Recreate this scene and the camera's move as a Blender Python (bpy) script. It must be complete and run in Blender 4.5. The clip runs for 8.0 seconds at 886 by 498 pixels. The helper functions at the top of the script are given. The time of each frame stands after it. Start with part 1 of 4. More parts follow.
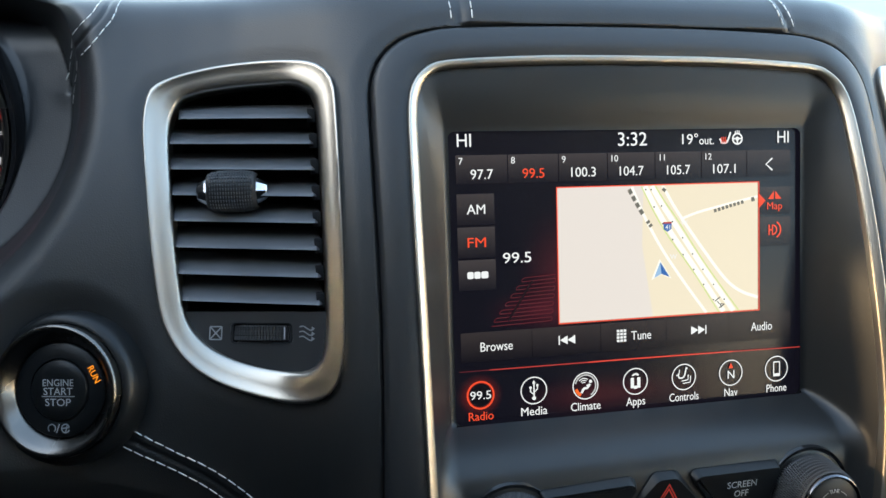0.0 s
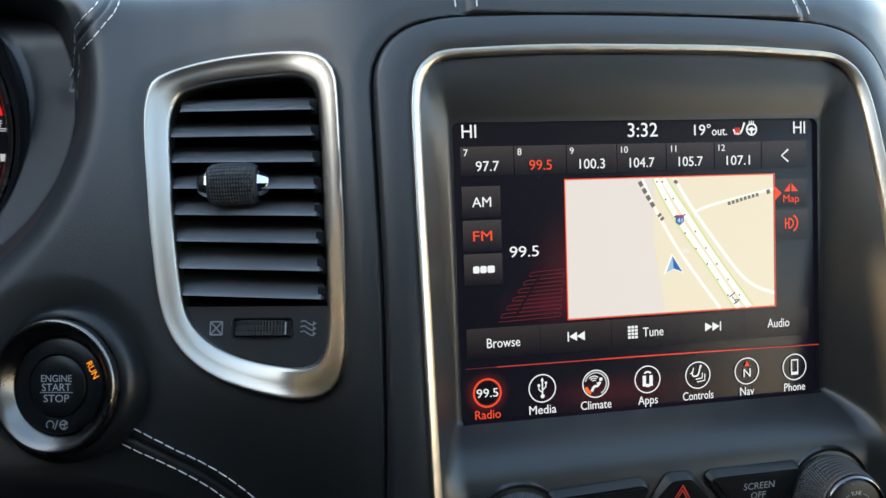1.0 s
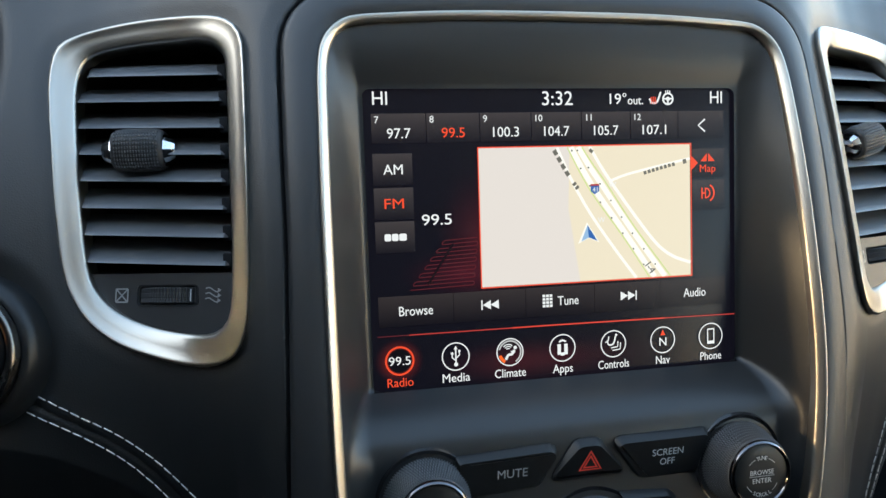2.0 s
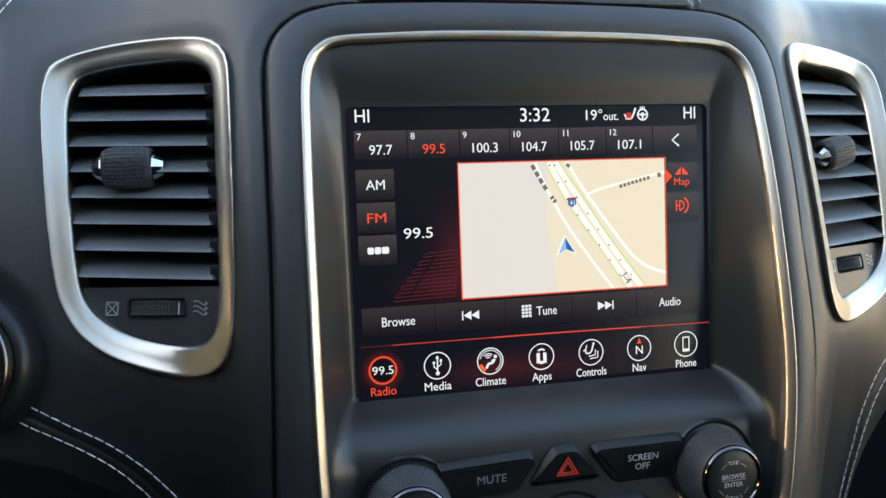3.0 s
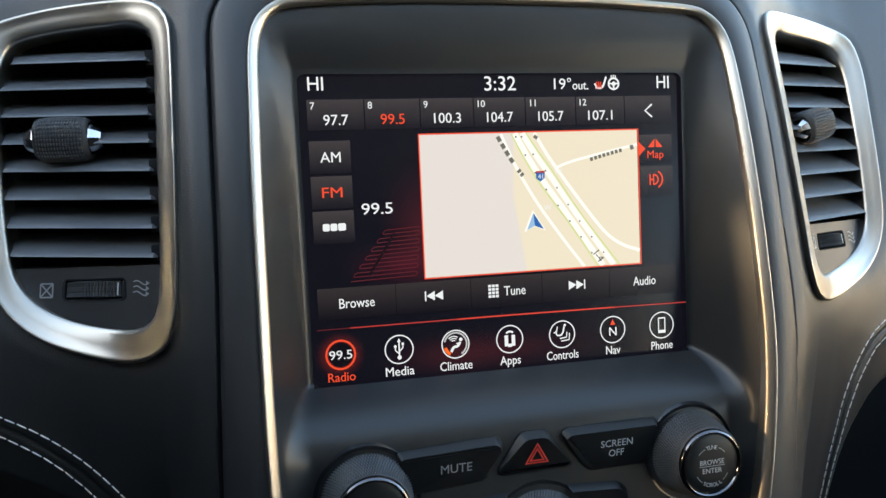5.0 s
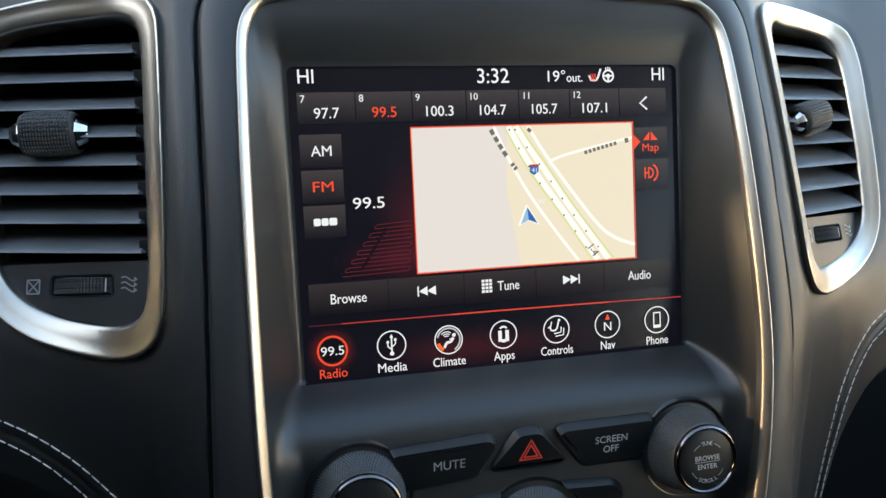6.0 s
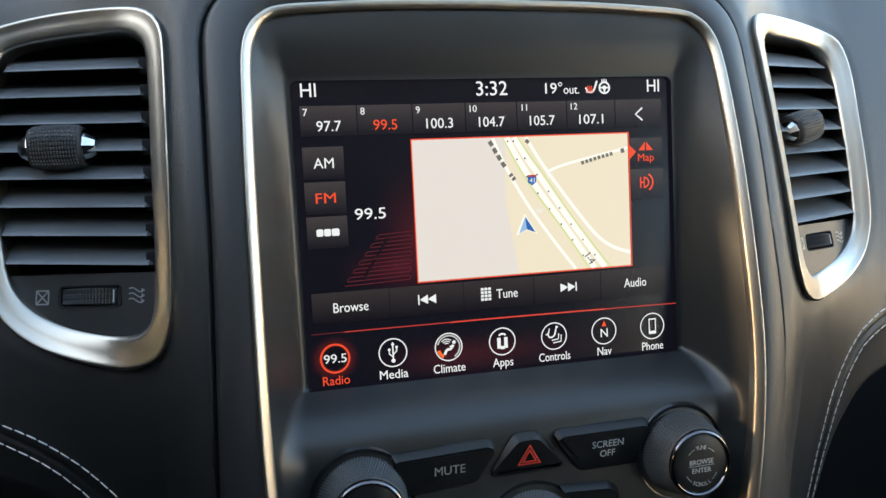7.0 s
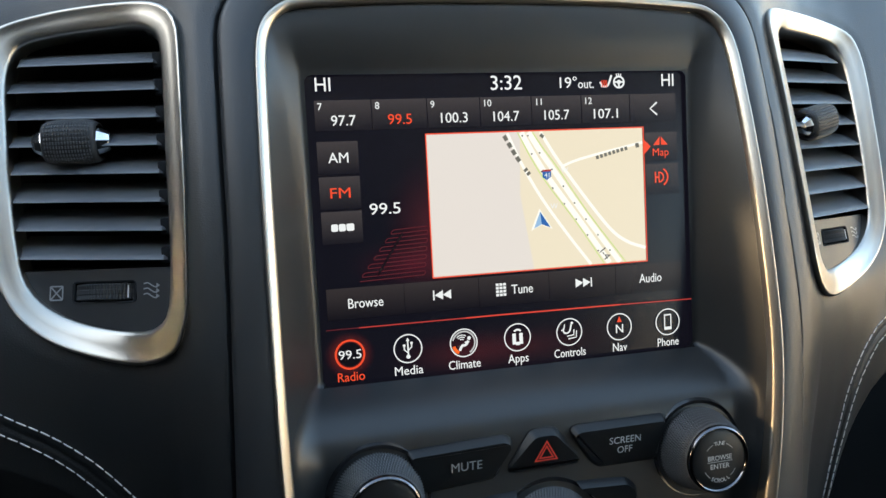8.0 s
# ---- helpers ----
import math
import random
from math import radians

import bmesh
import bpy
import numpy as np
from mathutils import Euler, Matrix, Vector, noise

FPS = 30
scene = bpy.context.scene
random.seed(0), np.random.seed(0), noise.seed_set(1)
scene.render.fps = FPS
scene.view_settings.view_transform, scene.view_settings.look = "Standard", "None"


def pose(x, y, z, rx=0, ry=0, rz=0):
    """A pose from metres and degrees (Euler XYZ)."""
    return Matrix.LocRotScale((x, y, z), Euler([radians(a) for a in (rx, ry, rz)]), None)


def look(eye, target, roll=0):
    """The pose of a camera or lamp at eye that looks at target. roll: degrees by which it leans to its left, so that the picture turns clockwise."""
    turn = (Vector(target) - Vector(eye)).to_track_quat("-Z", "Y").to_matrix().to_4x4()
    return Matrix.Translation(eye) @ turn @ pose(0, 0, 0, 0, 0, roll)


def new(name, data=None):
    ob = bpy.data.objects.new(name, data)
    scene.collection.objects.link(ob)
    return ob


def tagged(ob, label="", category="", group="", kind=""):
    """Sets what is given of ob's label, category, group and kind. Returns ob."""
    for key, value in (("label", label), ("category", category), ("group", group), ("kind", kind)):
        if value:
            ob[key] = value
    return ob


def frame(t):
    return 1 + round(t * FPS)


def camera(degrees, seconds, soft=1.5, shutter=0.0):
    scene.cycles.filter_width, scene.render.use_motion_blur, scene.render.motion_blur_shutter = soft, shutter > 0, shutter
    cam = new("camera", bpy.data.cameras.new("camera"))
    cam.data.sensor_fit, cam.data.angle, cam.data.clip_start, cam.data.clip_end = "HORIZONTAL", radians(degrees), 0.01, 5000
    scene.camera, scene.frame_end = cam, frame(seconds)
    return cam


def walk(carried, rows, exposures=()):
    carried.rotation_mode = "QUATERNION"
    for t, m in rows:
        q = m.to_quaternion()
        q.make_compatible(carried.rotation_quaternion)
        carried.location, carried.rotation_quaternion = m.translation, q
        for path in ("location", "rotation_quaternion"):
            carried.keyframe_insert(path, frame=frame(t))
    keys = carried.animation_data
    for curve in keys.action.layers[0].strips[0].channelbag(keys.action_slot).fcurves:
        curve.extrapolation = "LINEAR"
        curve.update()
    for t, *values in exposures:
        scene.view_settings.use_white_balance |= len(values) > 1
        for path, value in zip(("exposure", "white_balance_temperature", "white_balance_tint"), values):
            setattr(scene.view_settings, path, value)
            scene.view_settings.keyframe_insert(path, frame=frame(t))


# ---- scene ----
# Lengths in metres. The dashboard is built in its own axes (x across, y into the
# dash, z up along the screen, origin at the middle of the display) and then leaned
# back by TILT, as it stands in the car.
TILT = Matrix.Translation((0, 0, 1.0)) @ pose(0, 0, 0, -20, 0, 0)

cam = camera(60.0, 8.0, soft=1.5)
ROWS = [
    (0.0, -0.1609, -0.3176, 0.0372, -13.02, -3.96, 1.70),
    (0.2, -0.1685, -0.3142, 0.0335, -12.98, -3.66, 1.91),
    (0.5, -0.1647, -0.3101, 0.0277, -11.81, -3.39, 1.99),
    (1.0, -0.1542, -0.3119, 0.0296, -11.68, -3.15, 1.97),
    (1.3, -0.1452, -0.3082, 0.0315, -12.42, -3.15, 2.01),
    (1.5, -0.1394, -0.3061, 0.0330, -12.58, -3.01, 1.88),
    (1.8, -0.1314, -0.3076, 0.0167, -12.72, -3.65, 1.86),
    (2.0, -0.1246, -0.3179, 0.0211, -12.84, -4.26, 1.85),
    (2.2, -0.1249, -0.3287, 0.0271, -13.03, -4.08, 1.91),
    (3.3, -0.1168, -0.3289, 0.0257, -13.19, -4.07, 2.08),
    (3.5, -0.1148, -0.3287, 0.0266, -13.16, -4.27, 2.11),
    (4.0, -0.1148, -0.3263, 0.0257, -13.50, -4.36, 2.14),
    (4.5, -0.1107, -0.3262, 0.0256, -13.57, -4.38, 2.25),
    (4.7, -0.1082, -0.3165, 0.0158, -13.94, -3.93, 2.35),
    (5.8, -0.1056, -0.3111, 0.0122, -14.62, -4.09, 2.71),
    (6.0, -0.1041, -0.3105, 0.0136, -14.50, -4.45, 2.65),
    (6.5, -0.1022, -0.3109, 0.0141, -14.65, -4.58, 2.72),
    (7.0, -0.1068, -0.3164, 0.0197, -14.76, -4.74, 2.76),
    (7.5, -0.1093, -0.3083, 0.0133, -14.95, -4.58, 2.83),
    (8.0, -0.1123, -0.3133, 0.0155, -14.70, -4.33, 2.95),
]
walk(cam, [(t, TILT @ pose(x, y, z, 90 + pitch, roll, yaw)) for t, x, y, z, yaw, pitch, roll in ROWS],
     exposures=((0.0, 3.50, 6520, 4), (1.5, 3.47, 6420, 3), (4.0, 3.46, 6480, 5), (8.0, 3.45, 6510, 4)))

# ---------------------------------------------------------------- light
SUN_ELEVATION, SUN_AZIMUTH = 12.0, 265.0      # degrees; azimuth clockwise from ahead (+y)
world = bpy.data.worlds.new("winter_sky")
scene.world = world
world.use_nodes = True
wn = world.node_tree
sky = wn.nodes.new("ShaderNodeTexSky")
sky.sky_type, sky.sun_disc = "NISHITA", False
sky.sun_elevation, sky.sun_rotation = radians(SUN_ELEVATION), radians(SUN_AZIMUTH)
haze = wn.nodes.new("ShaderNodeHueSaturation")         # a pale winter haze
haze.inputs["Saturation"].default_value = 0.92
wn.links.new(sky.outputs[0], haze.inputs["Color"])
wn.links.new(haze.outputs[0], wn.nodes["Background"].inputs[0])
wn.nodes["Background"].inputs[1].default_value = 0.15
sky.air_density, sky.dust_density, sky.ozone_density = 1.0, 2.4, 0.9

sun = new("sun", bpy.data.lights.new("sun", "SUN"))
sun.data.energy, sun.data.angle, sun.data.color = 0.5, radians(1.6), (1.0, 0.68, 0.38)     # veiled by haze
sa, se = radians(SUN_AZIMUTH), radians(SUN_ELEVATION)
toward = Vector((math.sin(sa) * math.cos(se), math.cos(sa) * math.cos(se), math.sin(se)))
sun.matrix_world = look(toward * 10, (0, 0, 0))


# ---------------------------------------------------------------- materials
LIT = 0.0957          # brightness of the displays against the daylight


def principled(name, color, rough, metal=0.0, spec=0.5):
    m = bpy.data.materials.new(name)
    m.use_nodes = True
    b = m.node_tree.nodes["Principled BSDF"]
    b.inputs["Base Color"].default_value = (*color, 1)
    b.inputs["Roughness"].default_value = rough
    b.inputs["Metallic"].default_value = metal
    b.inputs["Specular IOR Level"].default_value = spec
    return m, m.node_tree, b


def surface(name, color, rough, metal=0.0, spec=0.5, grain=1500.0, relief=0.1, depth=0.0003, stain=12.0, vary=0.25, rvary=0.08,
            kind="noise", stretch=(1, 1, 1)):
    """A surface with fine relief (grain, per metre) and slow variation of colour and gloss."""
    m, nt, b = principled(name, color, rough, metal, spec)
    n, l = nt.nodes, nt.links
    co = n.new("ShaderNodeTexCoord")
    mp = n.new("ShaderNodeMapping")
    mp.inputs["Scale"].default_value = stretch
    l.new(co.outputs["Object"], mp.inputs[0])
    if kind == "leather":
        g = n.new("ShaderNodeTexVoronoi")
        g.feature = "DISTANCE_TO_EDGE"
        g.inputs["Scale"].default_value = grain
        height = g.outputs["Distance"]
    else:
        g = n.new("ShaderNodeTexNoise")
        g.inputs["Scale"].default_value = grain
        g.inputs["Detail"].default_value = 3
        height = g.outputs["Fac"]
    l.new(mp.outputs[0], g.inputs["Vector"])
    bump = n.new("ShaderNodeBump")
    bump.inputs["Strength"].default_value, bump.inputs["Distance"].default_value = relief, depth
    l.new(height, bump.inputs["Height"])
    l.new(bump.outputs[0], b.inputs["Normal"])
    s = n.new("ShaderNodeTexNoise")
    s.inputs["Scale"].default_value, s.inputs["Detail"].default_value = stain, 5
    l.new(co.outputs["Object"], s.inputs["Vector"])
    mix = n.new("ShaderNodeMix")
    mix.data_type = "RGBA"
    mix.inputs[6].default_value = (*[c * (1 - vary) for c in color], 1)
    mix.inputs[7].default_value = (*[min(1, c * (1 + vary)) for c in color], 1)
    l.new(s.outputs["Fac"], mix.inputs[0])
    l.new(mix.outputs[2], b.inputs["Base Color"])
    r = n.new("ShaderNodeMapRange")
    r.inputs["To Min"].default_value, r.inputs["To Max"].default_value = max(0.02, rough - rvary), rough + rvary
    l.new(s.outputs["Fac"], r.inputs["Value"])
    l.new(r.outputs[0], b.inputs["Roughness"])
    return m


def glow(name, color, strength=1.0, gloss=0.3):
    """A lit display colour or lamp: dark glossy plastic that gives off light."""
    m, nt, b = principled(name, (0.004, 0.004, 0.005), gloss, spec=0.15)
    b.inputs["Emission Color"].default_value = (*color, 1)
    b.inputs["Emission Strength"].default_value = strength * LIT
    return m


def lit_button(name, low, high, gloss=0.25):
    """A screen key that is drawn lighter towards its top."""
    m, nt, b = principled(name, (0.004, 0.004, 0.005), gloss, spec=0.15)
    n, l = nt.nodes, nt.links
    co, sep, ramp = n.new("ShaderNodeTexCoord"), n.new("ShaderNodeSeparateXYZ"), n.new("ShaderNodeValToRGB")
    l.new(co.outputs["Generated"], sep.inputs[0])
    l.new(sep.outputs["Z"], ramp.inputs[0])
    ramp.color_ramp.elements[0].color, ramp.color_ramp.elements[1].color = (*low, 1), (*high, 1)
    l.new(ramp.outputs[0], b.inputs["Emission Color"])
    b.inputs["Emission Strength"].default_value = LIT
    return m


def display_panel():
    """Near-black display with the red glows that its picture holds."""
    m, nt, b = principled("display_black", (0.004, 0.004, 0.005), 0.22, spec=0.22)
    n, l = nt.nodes, nt.links
    co = n.new("ShaderNodeTexCoord")
    total = None
    for cx, cz, rx, rz, col in ((-0.0735, -0.050, 0.0112, 0.0105, (0.40, 0.032, 0.016)), (-0.036, 0.0, 0.022, 0.036, (0.055, 0.006, 0.008)),
                                (-0.024, -0.054, 0.040, 0.012, (0.030, 0.004, 0.004)), (0.0, -0.054, 0.065, 0.012, (0.026, 0.003, 0.003)),
                                (-0.045, -0.014, 0.03, 0.012, (0.05, 0.004, 0.008))):
        mp = n.new("ShaderNodeMapping")
        mp.inputs["Location"].default_value = (-cx / rx, 0, -cz / rz)
        mp.inputs["Scale"].default_value = (1 / rx, 0, 1 / rz)
        gr = n.new("ShaderNodeTexGradient")
        gr.gradient_type = "QUADRATIC_SPHERE"
        mul = n.new("ShaderNodeMix")
        mul.data_type = "RGBA"
        mul.inputs[6].default_value, mul.inputs[7].default_value = (0, 0, 0, 1), (*col, 1)
        l.new(co.outputs["Object"], mp.inputs[0])
        l.new(mp.outputs[0], gr.inputs[0])
        l.new(gr.outputs["Fac"], mul.inputs[0])
        if total is None:
            total = mul.outputs[2]
        else:
            add = n.new("ShaderNodeVectorMath")
            l.new(total, add.inputs[0])
            l.new(mul.outputs[2], add.inputs[1])
            total = add.outputs[0]
    base = n.new("ShaderNodeVectorMath")
    base.inputs[1].default_value = (0.0045, 0.004, 0.008)
    l.new(total, base.inputs[0])
    l.new(base.outputs[0], b.inputs["Emission Color"])
    b.inputs["Emission Strength"].default_value = LIT
    return m


LEATHER = surface("black_leather", (0.0160, 0.0168, 0.0178), 0.42, spec=0.58, grain=950, relief=0.20, depth=0.0004, kind="leather", stain=9)
SOFT = surface("soft_black_panel", (0.020, 0.021, 0.023), 0.44, spec=0.5, grain=2500, relief=0.12, depth=0.0002, stain=10)
WELL = surface("satin_black_plastic", (0.0155, 0.0165, 0.0175), 0.37, spec=0.46, grain=3000, relief=0.10, depth=0.0002, stain=14)
GLOSSY = surface("gloss_black_plastic", (0.010, 0.010, 0.011), 0.16, grain=60, relief=0.02, depth=0.0002, stain=40)
KEYCAP = surface("key_plastic", (0.008, 0.009, 0.010), 0.36, spec=0.32, grain=3500, relief=0.1, depth=0.0002, stain=40)
PLASTIC = surface("black_plastic", (0.020, 0.021, 0.023), 0.42, grain=3500, relief=0.15, depth=0.0002, stain=25)
SLAT = surface("slat_plastic", (0.105, 0.111, 0.120), 0.36, grain=4000, relief=0.12, depth=0.0002, stain=40)
SATIN = surface("satin_silver", (0.43, 0.40, 0.355), 0.33, metal=1.0, grain=600, relief=0.03, depth=0.0002, stain=18, vary=0.06,
                rvary=0.05, stretch=(1, 1, 8))
SMOKED = surface("smoked_satin", (0.16, 0.152, 0.142), 0.27, metal=1.0, grain=600, relief=0.05, depth=0.0002, stain=30, vary=0.08)
INLAY = surface("polished_satin", (0.45, 0.415, 0.36), 0.37, metal=1.0, grain=500, relief=0.02, depth=0.0002, stain=18, vary=0.05, rvary=0.04)
CHROME = surface("bright_chrome", (0.62, 0.62, 0.63), 0.13, metal=1.0, grain=80, relief=0.01, depth=0.0002, stain=30, vary=0.03, rvary=0.03)
DARK_CHROME = surface("dark_chrome", (0.13, 0.13, 0.14), 0.12, metal=1.0, grain=80, relief=0.01, depth=0.0002, stain=30, vary=0.05, rvary=0.04)
RUBBER = surface("ribbed_rubber", (0.022, 0.022, 0.023), 0.55, grain=2500, relief=0.2, depth=0.0002, stain=60)
GRIP = surface("knurled_plastic", (0.075, 0.078, 0.082), 0.36, grain=3000, relief=0.05, depth=0.0001, stain=60)
VOID = surface("matt_black", (0.014, 0.015, 0.017), 0.8, spec=0.2, stain=20)
THREAD = surface("grey_thread", (0.68, 0.67, 0.645), 0.7, grain=6000, relief=0.4, depth=0.0002, stain=200, vary=0.15)
PRINT = surface("printed_grey", (0.40, 0.41, 0.42), 0.5, stain=200, vary=0.1)
PRINT_DIM = surface("printed_dim_grey", (0.26, 0.27, 0.28), 0.5, stain=200, vary=0.1)
PRINT_RED = surface("printed_red", (0.62, 0.05, 0.035), 0.45, stain=200, vary=0.1)
HEADLINER = surface("pale_headliner", (0.76, 0.73, 0.68), 0.9, stain=4, grain=900, relief=0.3)
TRIM_DARK = surface("dark_cabin_trim", (0.006, 0.006, 0.007), 0.75, spec=0.2, stain=5)

W1 = glow("lit_white", (0.86, 0.86, 0.88))
W2 = glow("lit_grey", (0.50, 0.49, 0.50))
RED = glow("lit_red", (0.90, 0.075, 0.028))
LINE_RED = glow("lit_red_line", (0.46, 0.040, 0.034))
MID_RED = glow("lit_red_line_bright", (0.72, 0.060, 0.038))
DIM_RED = glow("lit_dim_red", (0.11, 0.013, 0.018))
AMBER = glow("lit_amber", (1.0, 0.30, 0.02), 1.3)
HEAT = glow("lit_orange", (0.95, 0.13, 0.02), 1.1)
CREAM = glow("map_cream", (0.86, 0.745, 0.575))
PALE = glow("map_pale", (0.79, 0.71, 0.67))
ROAD = glow("map_road", (1.05, 1.0, 0.92))
GREEN = glow("map_green", (0.56, 0.74, 0.18))
INK = glow("map_ink", (0.05, 0.05, 0.06))
SLATE = glow("map_lettering", (0.16, 0.15, 0.13))
BLUE = glow("map_blue", (0.03, 0.13, 0.42))
SKYBLUE = glow("map_light_blue", (0.32, 0.50, 0.74))
PANEL = display_panel()
KEY = lit_button("lit_key", (0.008, 0.007, 0.011), (0.052, 0.044, 0.046))
BAR = lit_button("lit_bar", (0.005, 0.004, 0.007), (0.034, 0.027, 0.028))
CLUSTER_RED = glow("gauge_red", (0.85, 0.02, 0.02))
PANEL_DARK = glow("display_shadow", (0.004, 0.003, 0.005))
DIAL = glow("dial_black", (0.003, 0.003, 0.004), gloss=0.2)
BOUNCE_OCHRE = surface("pale_ochre_bounce", (0.59, 0.545, 0.47), 0.85, grain=14, relief=0.4, depth=0.02, stain=0.8, vary=0.2)
SNOW = surface("trodden_snow", (0.72, 0.73, 0.75), 0.85, grain=8, relief=0.3, depth=0.05, stain=0.4, vary=0.12)


# ---------------------------------------------------------------- helpers
ORIGIN = {}


def finish(mesh, angle=35.0):
    mesh.polygons.foreach_set("use_smooth", [True] * len(mesh.polygons))
    mesh.set_sharp_from_angle(angle=radians(angle))


def thing(name, at, label, category, group="", kind=""):
    """An Empty at its place on the dashboard, for parts given in the dashboard's axes."""
    ob = new(name)
    ob.empty_display_size = 0.01
    ob.matrix_basis = TILT @ Matrix.Translation(at)
    ORIGIN[ob] = Vector(at)
    return tagged(ob, label, category, group, kind)


def link(name, mesh, material, parent, label=""):
    ob = new(name, mesh)
    ob.parent = parent
    ORIGIN[ob] = ORIGIN[parent]
    if material:
        mesh.materials.append(material)
    if label:
        tagged(ob, label)
    return ob


def part(name, bm, material, parent, label="", angle=35.0, normals=True):
    """A bmesh in the dashboard's axes as one mesh object under a thing or part."""
    if normals:
        bmesh.ops.recalc_face_normals(bm, faces=bm.faces)
    bmesh.ops.translate(bm, verts=bm.verts, vec=-ORIGIN[parent])
    mesh = bpy.data.meshes.new(name)
    bm.to_mesh(mesh)
    bm.free()
    finish(mesh, angle)
    return link(name, mesh, material, parent, label)


def loft(rings, closed=True, caps=(False, False), loop=False, bm=None):
    """Skin through rings of points of equal count. closed: each ring is; loop: the last ring meets the first."""
    bm = bm or bmesh.new()
    rows = [[bm.verts.new(p) for p in r] for r in rings]
    n = len(rows[0])
    for a, b in zip(rows, rows[1:] + rows[:1] if loop else rows[1:]):
        for i in range(n if closed else n - 1):
            j = (i + 1) % n
            bm.faces.new((a[i], a[j], b[j], b[i]))
    for cap, r in zip(caps, (rows[0], rows[-1])):
        if cap:
            bm.faces.new(r)
    return bm


def box(lo, hi, bevel=0.0, segments=2, bm=None):
    bm = bm or bmesh.new()
    ret = bmesh.ops.create_cube(bm, size=1.0)
    lo, hi = Vector(lo), Vector(hi)
    for v in ret["verts"]:
        v.co = Vector([(lo[i] + hi[i]) / 2 + v.co[i] * (hi[i] - lo[i]) for i in range(3)])
    if bevel:
        edges = list({e for v in ret["verts"] for e in v.link_edges})
        bmesh.ops.bevel(bm, geom=edges, offset=bevel, segments=segments, affect="EDGES", profile=0.6)
    return bm


def spline(points, n, closed=False):
    """n points, evenly spaced, on a smooth curve through the control points."""
    p = np.array(points, float)
    k = len(p)
    if closed:
        ext = np.vstack([p[-1:], p, p[:2]])
        spans = k
    else:
        ext = np.vstack([2 * p[0] - p[1], p, 2 * p[-1] - p[-2]])
        spans = k - 1
    t = np.linspace(0, 1, 24, endpoint=False)[:, None]
    out = []
    for i in range(spans):
        a, b, c, d = ext[i:i + 4]
        out.append(0.5 * (2 * b + (c - a) * t + (2 * a - 5 * b + 4 * c - d) * t ** 2 + (3 * b - a - 3 * c + d) * t ** 3))
    out = np.vstack(out + [p[:1] if closed else p[-1:]])
    s = np.r_[0, np.cumsum(np.linalg.norm(np.diff(out, axis=0), axis=1))]
    u = np.linspace(0, s[-1], n, endpoint=not closed)
    return np.stack([np.interp(u, s, out[:, j]) for j in range(out.shape[1])], 1)


def polar(points, centre, n):
    """A closed outline sampled at n even angles round a centre, so that two outlines pair up."""
    q = spline(points, 600, True) - np.array(centre)
    ang = np.unwrap(np.arctan2(q[:, 1], q[:, 0]))
    if ang[-1] < ang[0]:
        q, ang = q[::-1], ang[::-1]
    ang0 = ang[0]
    qq, aa = np.vstack([q, q[:1]]), np.r_[ang, ang0 + 2 * math.pi]
    want = np.linspace(0, 2 * math.pi, n, endpoint=False)
    want = ang0 + np.mod(want - ang0, 2 * math.pi)
    return np.stack([np.interp(want, aa, qq[:, j]) for j in (0, 1)], 1) + np.array(centre)


def signed(px, pz, outline):
    """Distance of points to a closed outline, negative inside."""
    o = np.asarray(outline)
    d = np.full(px.shape, 1e9)
    inside = np.zeros(px.shape, bool)
    for (x0, z0), (x1, z1) in zip(o, np.roll(o, -1, 0)):
        dx, dz = x1 - x0, z1 - z0
        t = np.clip(((px - x0) * dx + (pz - z0) * dz) / (dx * dx + dz * dz + 1e-18), 0, 1)
        d = np.minimum(d, np.hypot(px - x0 - t * dx, pz - z0 - t * dz))
        cross = (z0 > pz) != (z1 > pz)
        inside ^= cross & (px < dx * (pz - z0) / (dz if dz else 1e-18) + x0)
    return np.where(inside, -d, d)


def near(px, pz, line):
    d = np.full(px.shape, 1e9)
    for (x0, z0), (x1, z1) in zip(line[:-1], line[1:]):
        dx, dz = x1 - x0, z1 - z0
        t = np.clip(((px - x0) * dx + (pz - z0) * dz) / (dx * dx + dz * dz + 1e-18), 0, 1)
        d = np.minimum(d, np.hypot(px - x0 - t * dx, pz - z0 - t * dz))
    return d


def step(a, b, v):
    t = np.clip((v - a) / (b - a), 0, 1)
    return t * t * (3 - 2 * t)


def glyphs(body):
    """A text as flat mesh vertices and faces in its own x, y."""
    cu = bpy.data.curves.new("lettering", "FONT")
    cu.body, cu.size, cu.resolution_u = body, 1.0, 3
    ob = new("lettering", cu)
    bpy.context.view_layer.update()
    me = bpy.data.meshes.new_from_object(ob.evaluated_get(bpy.context.evaluated_depsgraph_get()))
    v = np.array([w.co[:2] for w in me.vertices])
    f = [list(p.vertices) for p in me.polygons]
    bpy.data.objects.remove(ob)
    bpy.data.curves.remove(cu)
    bpy.data.meshes.remove(me)
    return v, f


CAP = float(np.ptp(glyphs("H")[0][:, 1]))


